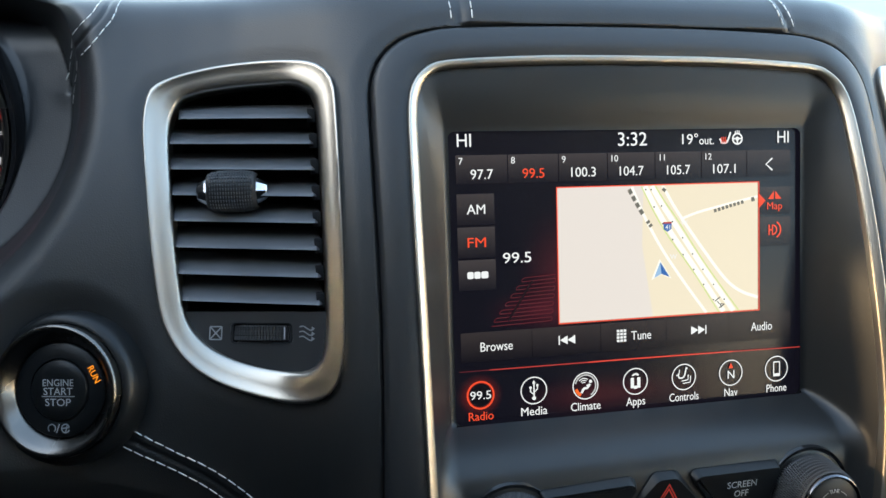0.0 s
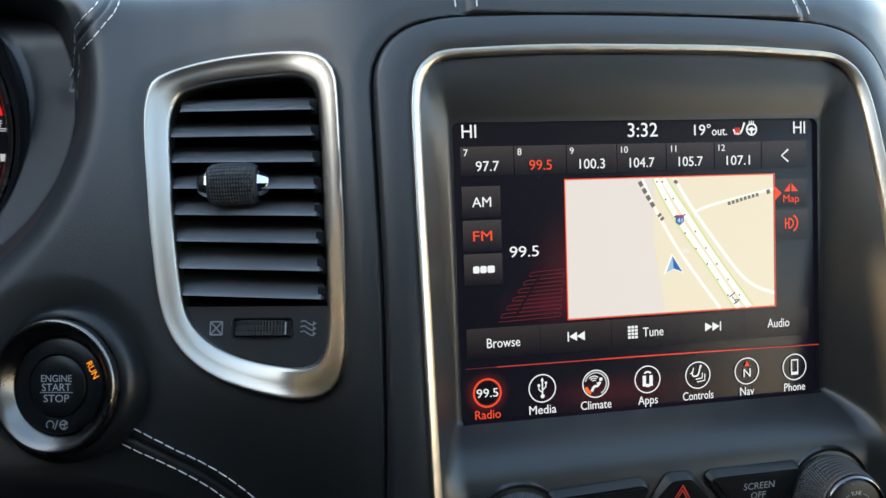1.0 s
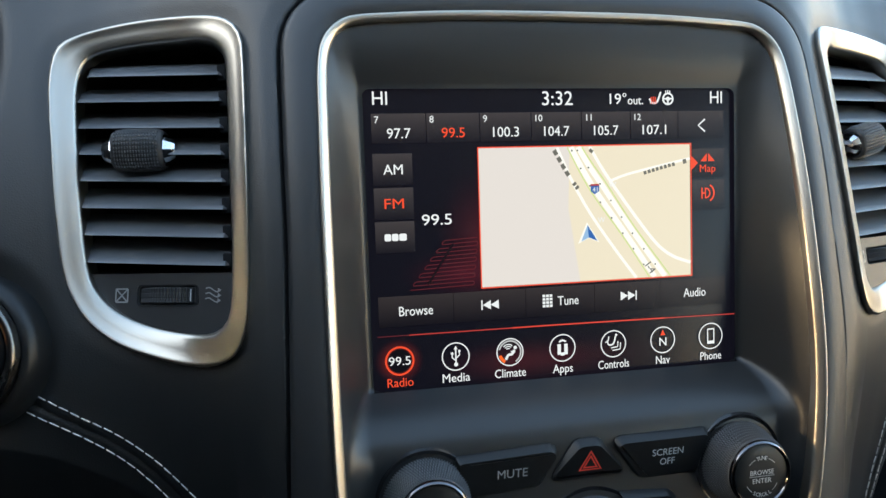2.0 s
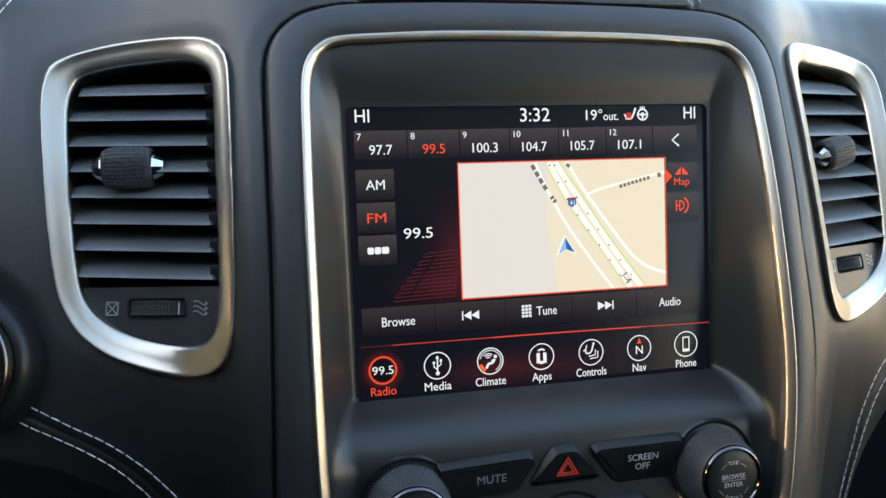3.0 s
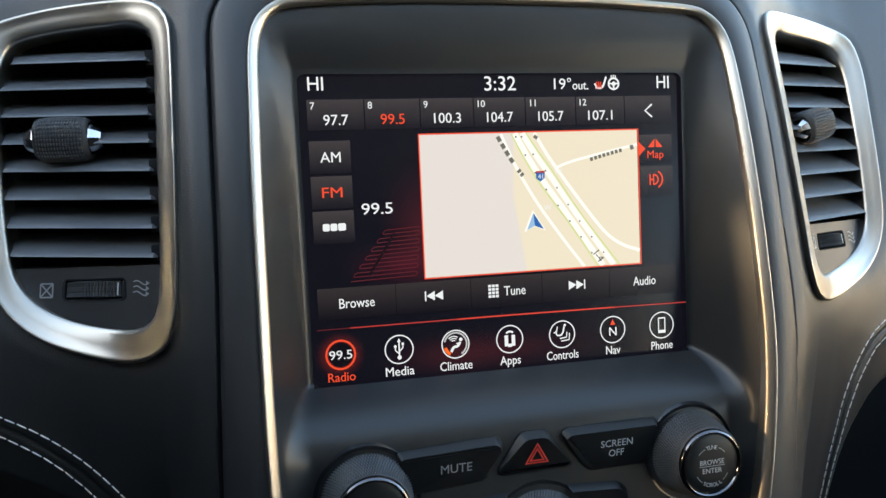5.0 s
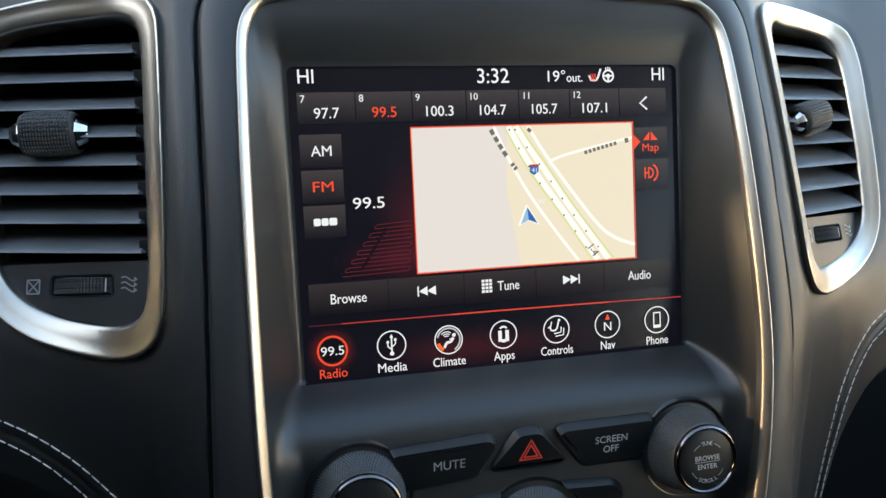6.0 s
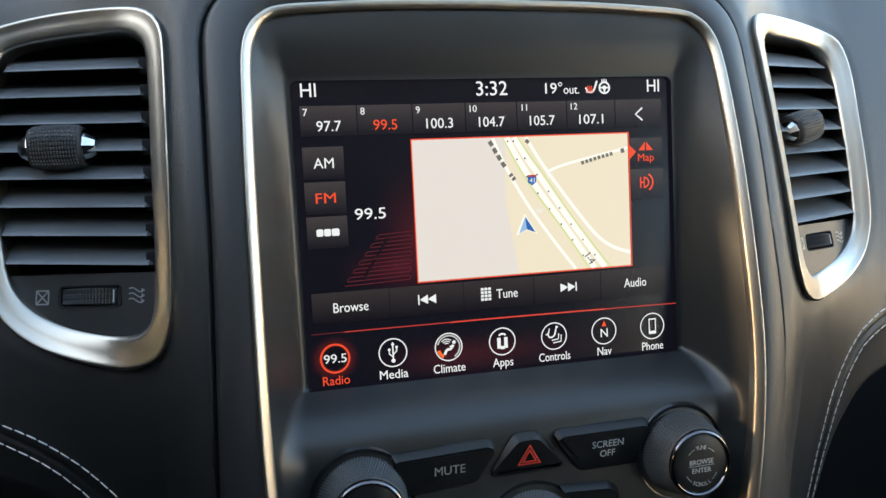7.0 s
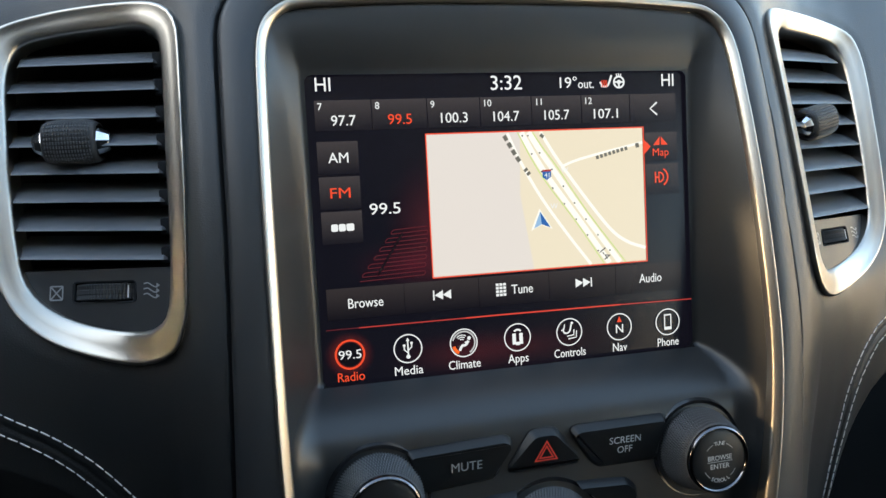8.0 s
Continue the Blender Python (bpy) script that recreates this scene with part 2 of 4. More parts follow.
def text(body, at, cap, material, parent, width=0.0, y=-0.0008, bold=0.007, turn=0.0, frame_of=None, name="lettering", label=""):
    """Lettering with its middle at (x, z) of the screen plane, or in the axes of frame_of; cap: height of its capitals."""
    v, f = glyphs(body)
    lo, hi = v.min(0), v.max(0)
    k = cap / CAP
    kx = width / (hi[0] - lo[0]) if width else k
    mid_y = CAP / 2
    xs, zs = (v[:, 0] - (lo[0] + hi[0]) / 2) * kx, (v[:, 1] - mid_y) * k
    c, s = math.cos(radians(turn)), math.sin(radians(turn))
    m = frame_of or Matrix()
    o = ORIGIN[parent]
    # a second and third copy, a hair apart, thicken the strokes
    co, faces = [], []
    for i, (dx, dz) in enumerate(((-1, 0), (1, 0), (0, .6))):
        w = bold * k * .5
        faces += [[q + len(co) for q in p] for p in f]
        co += [m @ Vector((at[0] + (a + dx * w) * c - (b + dz * w) * s, y - i * .00003, at[1] + (a + dx * w) * s + (b + dz * w) * c)) - o for a, b in zip(xs, zs)]
    mesh = bpy.data.meshes.new(name)
    mesh.from_pydata(co, [], faces)
    return link(name, mesh, material, parent, label)


def flat(name, polygons, y, material, parent, label="", frame_of=None, thick=0.0):
    """Flat shapes (lists of (x, z)) in one mesh, at depth y."""
    bm = bmesh.new()
    m = frame_of or Matrix()
    for poly in polygons:
        vs = [bm.verts.new(m @ Vector((p[0], y, p[1]))) for p in poly]
        bm.faces.new(vs)
    if thick:
        r = bmesh.ops.extrude_face_region(bm, geom=bm.faces[:])
        d = m.to_3x3() @ Vector((0, thick, 0))
        bmesh.ops.translate(bm, vec=d, verts=[g for g in r["geom"] if isinstance(g, bmesh.types.BMVert)])
    return part(name, bm, material, parent, label, normals=bool(thick))


def rect(x0, z0, x1, z1):
    return [(x0, z0), (x1, z0), (x1, z1), (x0, z1)]


def rounded(x0, z0, x1, z1, r, n=6):
    out = []
    for cx, cz, a in ((x1 - r, z1 - r, 0), (x0 + r, z1 - r, 90), (x0 + r, z0 + r, 180), (x1 - r, z0 + r, 270)):
        for i in range(n + 1):
            b = radians(a + 90 * i / n)
            out.append((cx + r * math.cos(b), cz + r * math.sin(b)))
    return out


def ribbon(points, width, smooth=0):
    """Quads along a line, as wide as given."""
    p = spline(points, smooth) if smooth else np.array(points, float)
    d = np.gradient(p, axis=0)
    d /= np.linalg.norm(d, axis=1, keepdims=True) + 1e-12
    nrm = np.stack([-d[:, 1], d[:, 0]], 1) * width / 2
    a, b = p + nrm, p - nrm
    return [[tuple(a[i]), tuple(a[i + 1]), tuple(b[i + 1]), tuple(b[i])] for i in range(len(p) - 1)]


def arc(cx, cz, r0, r1, a0=0.0, a1=360.0, n=40):
    out = []
    for i in range(n):
        t0, t1 = radians(a0 + (a1 - a0) * i / n), radians(a0 + (a1 - a0) * (i + 1) / n)
        out.append([(cx + r * math.cos(t), cz + r * math.sin(t)) for r, t in ((r0, t0), (r1, t0), (r1, t1), (r0, t1))])
    return out


def disc(cx, cz, r, n=24):
    return [(cx + r * math.cos(2 * math.pi * i / n), cz + r * math.sin(2 * math.pi * i / n)) for i in range(n)]


def lathe(profile, n=48, m=None):
    """Rings of (radius, y) round the y axis, in the axes of m."""
    m = m or Matrix()
    return [[m @ Vector((r * math.cos(2 * math.pi * i / n), y, r * math.sin(2 * math.pi * i / n))) for i in range(n)] for r, y in profile]


# ---------------------------------------------------------------- shape of the dashboard
SIDE_U = [0, .06, .1, .118, .131, .15, .17, .19, .21, .25, .35, .7]
SIDE_Y = [-.0225, -.022, -.021, -.0185, -.0134, -.0015, .0098, .016, .0195, .022, .025, .03]
_fine = np.linspace(0, 0.7, 1401)
_side = np.interp(_fine, SIDE_U, SIDE_Y)
_side = np.convolve(np.r_[np.full(12, _side[0]), _side, np.full(12, _side[-1])], np.ones(25) / 25, "valid")


def face_y(x, z):
    """Depth of the dashboard's face."""
    x, z = np.asarray(x, float), np.asarray(z, float)
    d = np.maximum(0, -.028 - z)
    under = np.where((x > 0) & (d > .04), .00512 + .256 * (d - .04), 3.2 * d ** 2) * np.clip((np.abs(x) - .112) / .03, 0, 1)
    return np.interp(np.abs(x), _fine, _side) + .24 * (z - .03) + .7 * (z - .03) ** 2 + under


def vent_y(x, z):
    """Depth of the vents' front, which turns away from the middle."""
    d = .17 - np.abs(x)
    return .0098 - .4065 * d + .2437 * (z - .03) - 4.79 * d ** 2 + .44 * (z - .03) ** 2


# Outlines as half-width and height, for the side of positive x.
VENT_OUT = [(.2101, .070), (.2075, .0847), (.201, .0901), (.1891, .0939), (.1747, .0963), (.1581, .0969), (.1443, .0958), (.1372, .0932),
            (.1332, .0885), (.1314, .080), (.1316, .0422), (.1321, .0156), (.1333, -.015), (.1346, -.0262), (.1386, -.0368), (.147, -.042),
            (.1578, -.0424), (.1708, -.0395), (.184, -.0346), (.1948, -.0264), (.2015, -.016), (.2052, -.0036), (.2075, .018), (.209, .0449)]
VENT_IN = [(.1993, .068), (.196, .0795), (.1894, .0836), (.1751, .086), (.1586, .0867), (.1471, .086), (.1414, .0828), (.1388, .077),
           (.1383, .0586), (.1386, .0312), (.1387, .0089), (.1395, -.0129), (.1411, -.0235), (.1445, -.0287), (.1508, -.031), (.1616, -.0301),
           (.1747, -.0269), (.1857, -.0212), (.1928, -.0131), (.1958, -.0029), (.1979, .0189), (.1991, .0446)]
SURROUND = [(.1180, -.20), (.1225, -.13), (.1212, -.085), (.1197, -.045), (.1182, 0), (.1179, .035), (.1174, .070), (.1164, .084), (.1122, .0940),
            (.1047, .1012), (.0948, .1053), (.0800, .108), (.0400, .1095), (0, .1098)]
TRIM = [(.0985, -.20), (.1012, -.14), (.1035, -.113), (.1050, -.08), (.1052, -.05), (.1050, -.015), (.1046, .02), (.1038, .05), (.1028, .072),
        (.1000, .083), (.0945, .0898), (.087, .0928), (.070, .0942), (.040, .0955), (0, .0958)]


def passenger(z):
    """Width of the passenger's side against the driver's: a little wider above, and drawn in towards the foot."""
    zs = np.linspace(-.30, .20, 501)
    w = np.interp(zs, [-.145, -.09, -.055, 0, .05, .09], [.905, .966, .998, 1.007, 1.018, 1.022])
    w = np.convolve(np.pad(w, 15, mode="edge"), np.ones(31) / 31, "valid")
    return np.interp(z, zs, w)


def both(half, n):
    """A half outline and its mirror image as one line from lower left over the top to lower right."""
    h = spline(half, n)
    return np.vstack([h * [-1, 1], h[::-1][1:] * np.stack([passenger(h[::-1][1:, 1]), np.ones(n - 1)], 1)])


WELL_C, WELL_R = (-.335, .085), .098          # opening of the instrument well
BUTTON_C = (-.2434, -.0349)                    # start button
SEAM_L_A = [(-0.2305, -0.0483), (-0.2141, -0.0554), (-0.2010, -0.0634), (-0.1885, -0.0706), (-0.1760, -0.0803), (-0.1655, -0.0913), (-0.1545, -0.1048), (-0.1445, -0.1188)]
SEAM_L_B = [(-0.2305, -0.0558), (-0.2203, -0.0607), (-0.2075, -0.0678), (-0.1955, -0.0753), (-0.1850, -0.0833), (-0.1755, -0.0933), (-0.1655, -0.1068), (-0.1555, -0.1208)]
SEAM_R_A = [(.2525, -.0435), (.2181, -.0515), (.1988, -.0609), (.1921, -.0668), (.1863, -.0742), (.1818, -.0821), (.1786, -.0893), (.1758, -.0976), (.1740, -.1077),
            (.1724, -.1183), (.1710, -.1278), (.1703, -.1420), (.1699, -.1583)]
SEAM_R_B = [(.2585, -.0505), (.2230, -.0585), (.2003, -.0703), (.1944, -.0770), (.1898, -.0844), (.1866, -.0908), (.1838, -.0989), (.1814, -.1067), (.1796, -.1161),
            (.1781, -.1247), (.1767, -.1334), (.1757, -.1462), (.1752, -.1601)]
SEAM_T_A = [(-.2255, .180), (-.2275, .155), (-.2285, .1415), (-.2306, .1240), (-.2362, .1163), (-.2430, .1110), (-.2500, .1056), (-.2535, .0990)]
SEAM_T_B = [(-.2175, .180), (-.2195, .155), (-.2205, .1420), (-.2218, .1215), (-.2272, .1118), (-.2328, .1048), (-.2412, .1005), (-.2464, .0945), (-.2498, .0868)]
EDGE_R = [(.7020, -.0510), (.4020, -.0580), (.2700, -.0690), (.2300, -.0790), (.2044, -.0904), (.1965, -.0973), (.1917, -.1046), (.1868, -.1124), (.1825, -.1216),
          (.1795, -.1316), (.1778, -.1425), (.1762, -.1532), (.1740, -.17), (.168, -.30), (.165, -.40)]
EDGE_L = [(.1070, -.1660), (.1370, -.1380), (.1560, -.1175), (.1755, -.1045), (.1903, -.0925), (.2111, -.0810), (.2527, -.0670), (.4020, -.0560), (.7020, -.0510)]


def roll(s):
    """Height and depth of the section above the face, where it turns back over the top. s: length along it."""
    s0, r, a0, a1 = .113, .028, math.atan(.24 + 1.4 * .083), math.radians(68)
    extra = np.maximum(0, s - s0)
    arc_len = r * (a1 - a0)
    a = a0 + np.minimum(extra, arc_len) / r
    y = r * (math.cos(a0) - np.cos(a)) + np.maximum(0, extra - arc_len) * math.sin(a1)
    z = s0 + r * (np.sin(a) - math.sin(a0)) + np.maximum(0, extra - arc_len) * math.cos(a1)
    return np.where(s > s0, z, s), np.where(s > s0, y, 0.0)


def dash_point(x, s):
    """A point on the dashboard's skin, without grooves."""
    z, back = roll(np.asarray(s, float))
    return np.asarray(x, float), face_y(x, np.minimum(s, .113)) + back, z


# ---------------------------------------------------------------- structure: dashboard skin
def skin(X, S):
    """The dashboard's skin with its hollows and seams: points, and which lie in an opening."""
    _, Y, Z = dash_point(X, S)
    Y = Y.copy()
    remove = np.zeros(X.shape, bool)
    for sign in (-1, 1):
        d = signed(X, S, np.array(spline(VENT_OUT, 120, True)) * [sign, 1])
        Y += .0008 * (1 - step(-.002, .0075, d))
        remove |= d < -.003
    d = signed(X, S, both(SURROUND, 60))
    soft = .0018 - .0010 * step(.104, .110, S)
    Y += .0034 * (1 - step(-.0005, soft, d)) + .0012 * (1 - step(.0, .010, d))
    remove |= d < -.006
    # seams: the leather is drawn in between the rows of thread
    for a, b in ((SEAM_L_A, SEAM_L_B), (SEAM_R_A, SEAM_R_B), (SEAM_T_A, SEAM_T_B)):
        mid = (spline(a, 40) + spline(b, 40)) / 2
        Y += .0013 * np.exp(-(near(X, S, mid) / .0008) ** 2) - .0009 * np.exp(-(near(X, S, mid) / .0065) ** 2)
    for cx in (-.0765, .0827 - .0018 * step(.108, .120, S)):
        Y += .0016 * np.exp(-((X - cx) / .0012) ** 2) * step(.105, .112, S)
    # pad over the middle stands a little proud
    Y -= .0016 * step(-.0805, -.072, X) * (1 - step(.079, .0865, X)) * step(.1092, .1106, S)
    # instrument well, and the dished seat of the start button
    dw = np.hypot(X - WELL_C[0], S - WELL_C[1]) - WELL_R
    Y += .014 * (1 - step(-.006, .015, dw)) ** 2 + np.clip(-dw, 0, .013) * 3.0 + np.clip(-dw - .013, 0, .022) * .4
    dc = np.hypot(X + .3572, S - .074) - .083           # deeper still behind the instruments
    Y += np.clip(-dc, 0, .012) * 3.0
    db = np.hypot((X - BUTTON_C[0]) * 1.12, S - BUTTON_C[1])
    Y += .006 * (1 - step(.021, .044, db))
    # lower edge: turns under beside the console on the passenger side, softly on the driver's side
    beyond = X > np.interp(S, [p[1] for p in EDGE_R][::-1], [p[0] for p in EDGE_R][::-1])
    over = near(X, S, np.array(EDGE_R)) * beyond
    Y += np.minimum(over * 5.0, .22) * step(.0, .012, over)
    remove |= over > .03
    edge = np.interp(-X, [p[0] for p in EDGE_L], [p[1] for p in EDGE_L])
    Y += np.where(X < -.10, np.minimum(np.maximum(0, edge - S) * .40, .09), 0)
    return X, Y, Z, remove


def build_dashboard():
    dash = thing("dashboard", (0, 0.03, 0), "black grained leather dashboard with pale double stitching", "dashboard", kind="structure")
    xs = np.unique(np.r_[np.arange(-.70, -.30, .012), np.arange(-.30, -.13, .0009), np.arange(-.13, -.09, .0009), np.arange(-.09, .09, .0016), np.arange(.09, .13, .0009), np.arange(.13, .262, .0010), np.arange(.262, .70, .012)].round(5))
    ss = np.unique(np.r_[np.arange(-.34, -.168, .008), np.arange(-.168, .090, .0011), np.arange(.090, .116, .0007), np.arange(.116, .162, .0010), np.arange(.162, .62, .015)].round(5))
    X, S = np.meshgrid(xs, ss, indexing="ij")
    _, Y, Z, remove = skin(X, S)
    co = np.stack([X, Y, Z], -1).reshape(-1, 3) - np.array(ORIGIN[dash])
    nj = X.shape[1]
    keep = ~(remove[:-1, :-1] & remove[1:, :-1] & remove[:-1, 1:] & remove[1:, 1:])
    I, J = np.nonzero(keep)
    faces = np.stack([I * nj + J, (I + 1) * nj + J, (I + 1) * nj + J + 1, I * nj + J + 1], 1)
    mesh = bpy.data.meshes.new("leather_skin")
    mesh.from_pydata(co.tolist(), [], faces.tolist())
    finish(mesh, 60)
    link("leather_skin", mesh, LEATHER, dash)
    # thread, stitch by stitch
    sm = lathe([(.0000, -.0021), (.00022, -.0019), (.00031, -.0012), (.00031, .0012), (.00022, .0019), (.0000, .0021)], 6)
    bm = loft(sm)
    bmesh.ops.remove_doubles(bm, verts=bm.verts, dist=1e-6)
    bmesh.ops.recalc_face_normals(bm, faces=bm.faces)
    stitch = bpy.data.meshes.new("stitch")
    bm.to_mesh(stitch)
    bm.free()
    finish(stitch, 60)
    stitch.materials.append(THREAD)
    rows = [SEAM_L_A, SEAM_L_B, SEAM_R_A, SEAM_R_B, SEAM_T_A, SEAM_T_B]
    rows += [[(cx, .1118), (cx, .120), (cx, .135), (cx, .150)] for cx in (-.0808, -.0720)]
    rows += [[(cx - .0004, .1116), (cx - .0018, .1185), (cx - .0016, .129), (cx - .0010, .150)] for cx in (.0793, .0861)]
    rng = random.Random(4)
    for row in rows:
        length = float(np.linalg.norm(np.diff(spline(row, 60), axis=0), axis=1).sum())
        n = int(length / .0047)
        line = spline(row, 2 * n + 1)
        for k in range(n):
            a, b = line[2 * k], line[2 * k + 2]
            sx, sy, sz, _ = skin(np.array([a[0], b[0]]), np.array([a[1], b[1]]))
            p = np.stack([sx, sy, sz], 1)
            lift = -.0001
            mid, d = Vector(p.mean(0)), Vector(p[1] - p[0])
            if math.hypot(mid.x - WELL_C[0], a[1] - WELL_C[1]) < WELL_R - .026 or math.hypot(mid.x - BUTTON_C[0], a[1] - BUTTON_C[1]) < .027:
                continue
            ob = new("stitch", stitch)
            ob.parent = dash
            q = d.to_track_quat("Y", "Z") @ Euler((rng.uniform(-.05, .05), 0, rng.uniform(-.07, .07))).to_quaternion()
            ob.matrix_basis = Matrix.LocRotScale(mid + Vector((0, lift, 0)) - ORIGIN[dash], q, (1, d.length * .86 / .0042, 1))
    return dash


# ---------------------------------------------------------------- air vents
def build_vent(sign, label):
    vent = thing("air_vent", (sign * .17, float(vent_y(.17, .03)), .03), label, "air vent", "centre air vents")
    n = 120
    out, inn = polar(VENT_OUT, (.17, .03), n), polar(VENT_IN, (.17, .03), n)

    def ring(t, dy):
        p = out + (inn - out) * t
        turned = .0034 * max(0.0, min(t, 1.0))            # the limb beside the screen is turned towards the cabin
        return [(sign * a, float(vent_y(a, b)) + dy - turned * float(1 - step(.146, .158, a)), b) for a, b in p]

    # wide dished frame with a fine rolled lip
    part("bezel", loft([ring(-.03, .006), ring(-.02, .0006), ring(.0, -.0010), ring(.05, -.0019), ring(.11, -.0020), ring(.18, -.0015), ring(.5, -.0006),
                        ring(.85, .0004), ring(.97, .0013), ring(1.0, .0022), ring(1.0, .016)]), SATIN, vent, "brushed satin silver frame", 50)
    part("housing", loft([ring(.99, .0145), ring(1.02, .040), ring(1.1, .046)], caps=(False, True)), VOID, vent, "black duct behind the slats")

    def span(z):
        """Half-widths at which the opening begins and ends at a height."""
        hit = []
        p = np.vstack([inn, inn[:1]])
        for (a, b), (c, d) in zip(p[:-1], p[1:]):
            if (b - z) * (d - z) <= 0 and b != d:
                hit.append(a + (c - a) * (z - b) / (d - b))
        return min(hit), max(hit)

    # slats: blades that slope down to the front
    for k in range(8):
        z = .0724 - .01079 * k
        u0, u1 = span(z + .001)
        u0, u1 = u0 + .0010, u1 + .0006
        if k == 0:
            u1 -= .0035
        lip = .1418                                   # the front edge stops short of the inner wall
        y0 = float(vent_y(.1416, z)) + .0006
        rings = []
        for u, cut in [(u0, .0050), (lip - .0018, .0044), (lip, .0)] + [(u, 0.0) for u in np.linspace(lip, u1 - .0014, 8)[1:]] + [(u1, .0026)]:
            y, rise = y0 + .41 * (u - .1416), (.0024 if sign < 0 else .0018) * (u - .1416) / .057 - (.0 if sign < 0 else .0013)
            prof = [(cut, -.0014), (cut + .0005, -.0016), (.008, .0000), (.022, .0040), (.022, .0066), (.009, .0031), (cut + .003, .0003), (cut + .0006, -.0008)]
            lift = .13 if sign > 0 else 0.0          # the passenger's slats are tipped further
            rings.append([(sign * u, y + a, z + rise + b + lift * a) for a, b in prof])
        slat = part("slat", loft(rings, caps=(True, True)), SLAT, vent, angle=28)
        # pivot post at the inner end
        part("pivot", box((sign * (u0 + .0011) - .0016, y0 + .0030, z - .0030), (sign * (u0 + .0011) + .0016, y0 + .0085, z + .0030), .0005), VOID, slat)

    # direction knob: ribbed block between two faceted chrome ends
    kz, ku = (.0416, .1737) if sign < 0 else (.0397, .1622)
    ky = float(vent_y(ku, kz)) - .0025
    slope = math.radians(-9 if sign < 0 else 17)      # the passenger's knob is turned aside
    m = Matrix.Translation((sign * ku, ky, kz)) @ pose(0, 0, 0, 0, 0 if sign < 0 else -12, math.degrees(slope)) @ Matrix.Scale(.86 if sign < 0 else .80, 4)

    def block(w, prof):
        return [[m @ Vector((x, a * f, b * f2)) for a, b in prof] for x, f, f2 in w]
    prof = [(.008, -.0078), (.003, -.0092), (-.003, -.0088), (-.0068, -.0058), (-.0078, 0), (-.0068, .0058), (-.003, .0088), (.003, .0092), (.008, .0078)]
    dense = spline(prof, 40)
    knob = part("knob", loft(block([(-.0118, .66, .82), (-.0114, .84, .91), (-.0104, .93, .965), (-.0060, 1, 1), (.0060, 1, 1), (.0104, .93, .965), (.0114, .84, .91), (.0118, .66, .82)], [tuple(p) for p in dense]),
                             closed=False), RUBBER, vent, "black ribbed direction knob", 40)
    # ribs: a grid of small studs over the front
    bm = bmesh.new()
    nx, nz = 16, 24
    for i in range(nx):
        for j in range(nz):
            x = -.0101 + .0202 * (i + .5) / nx
            f = 1 - .07 * max(0, (abs(x) - .0060) / .0044)
            a0, a1 = spline(prof, 2 * nz + 1)[2 * j] * f, spline(prof, 2 * nz + 1)[2 * j + 2] * f
            c, t = (a0 + a1) / 2, (a1 - a0)
            nn = np.array([-t[1], t[0]]) / (np.linalg.norm(t) + 1e-9) * .0008
            if (c @ nn) < 0:
                nn = -nn
            h = t * .34
            quad = [(x - .00033, *(c - h)), (x + .00033, *(c - h)), (x + .00033, *(c + h)), (x - .00033, *(c + h))]
            low = [bm.verts.new(m @ Vector(q)) for q in quad]
            mid = (c[0], c[1])
            top = [bm.verts.new(m @ Vector((x + (q[0] - x) * .5, mid[0] + (q[1] - mid[0]) * .5 + nn[0], mid[1] + (q[2] - mid[1]) * .5 + nn[1]))) for q in quad]
            bm.faces.new(top)
            for e in range(4):
                bm.faces.new((low[e], low[(e + 1) % 4], top[(e + 1) % 4], top[e]))
    tagged(part("studs", bm, GRIP, knob, "small moulded studs", 20), kind="stuff")
    for s in (-1, 1):
        hexa = [(.006, -.0058), (-.002, -.0068), (-.0050, -.0046), (-.0064, 0), (-.0050, .0046), (-.002, .0068), (.006, .0058)]
        rings = [[m @ Vector((s * x, a * f, b * f)) for a, b in hexa] for x, f in ((.0108, .88), (.0120, .88), (.0131, .82), (.0158, .62), (.0166, .52), (.0168, .36))]
        part("cap", loft(rings, caps=(True, True)), CHROME, knob, "faceted chrome end", 20)
    part("stem", box((sign * ku - .003, ky + .004, kz - .003), (sign * ku + .003, ky + .026, kz + .003), .0006), PLASTIC, knob)

    # closing panel below the slats with the shut-off wheel
    lowz = -.0075
    ring_pts = [p for p in inn if p[1] < lowz]
    ua, ub = span(lowz)
    poly = [(ua, lowz)] + [tuple(p) for p in sorted(ring_pts, key=lambda p: math.atan2(-(p[1] - lowz), -(p[0] - .167)))] + [(ub, lowz)]
    wu, wz = .1648, -.0160
    wy = float(vent_y(wu, wz)) + .0012
    tilt_u, tilt_z = .44, .20
    bm = bmesh.new()

    def plate(pts, dy):
        return [bm.verts.new((sign * a, wy + dy + tilt_u * (a - wu) + tilt_z * (b - wz), b)) for a, b in pts]
    hole = [(wu + a, wz + b) for a, b in rounded(-.0121, -.0040, .0121, .0040, .0016)]
    front, back, cut, deep = plate(poly, 0), plate(poly, .015), plate(hole, 0), plate(hole, .012)
    rim = [bm.edges.new((v[i], v[(i + 1) % len(v)])) for v in (front, cut) for i in range(len(v))]
    bmesh.ops.triangle_fill(bm, edges=rim, use_beauty=True)
    for v, w in ((front, back), (cut, deep)):
        for i in range(len(v)):
            j = (i + 1) % len(v)
            bm.faces.new((v[i], v[j], w[j], w[i]))
    part("lower_panel", bm, PLASTIC, vent)
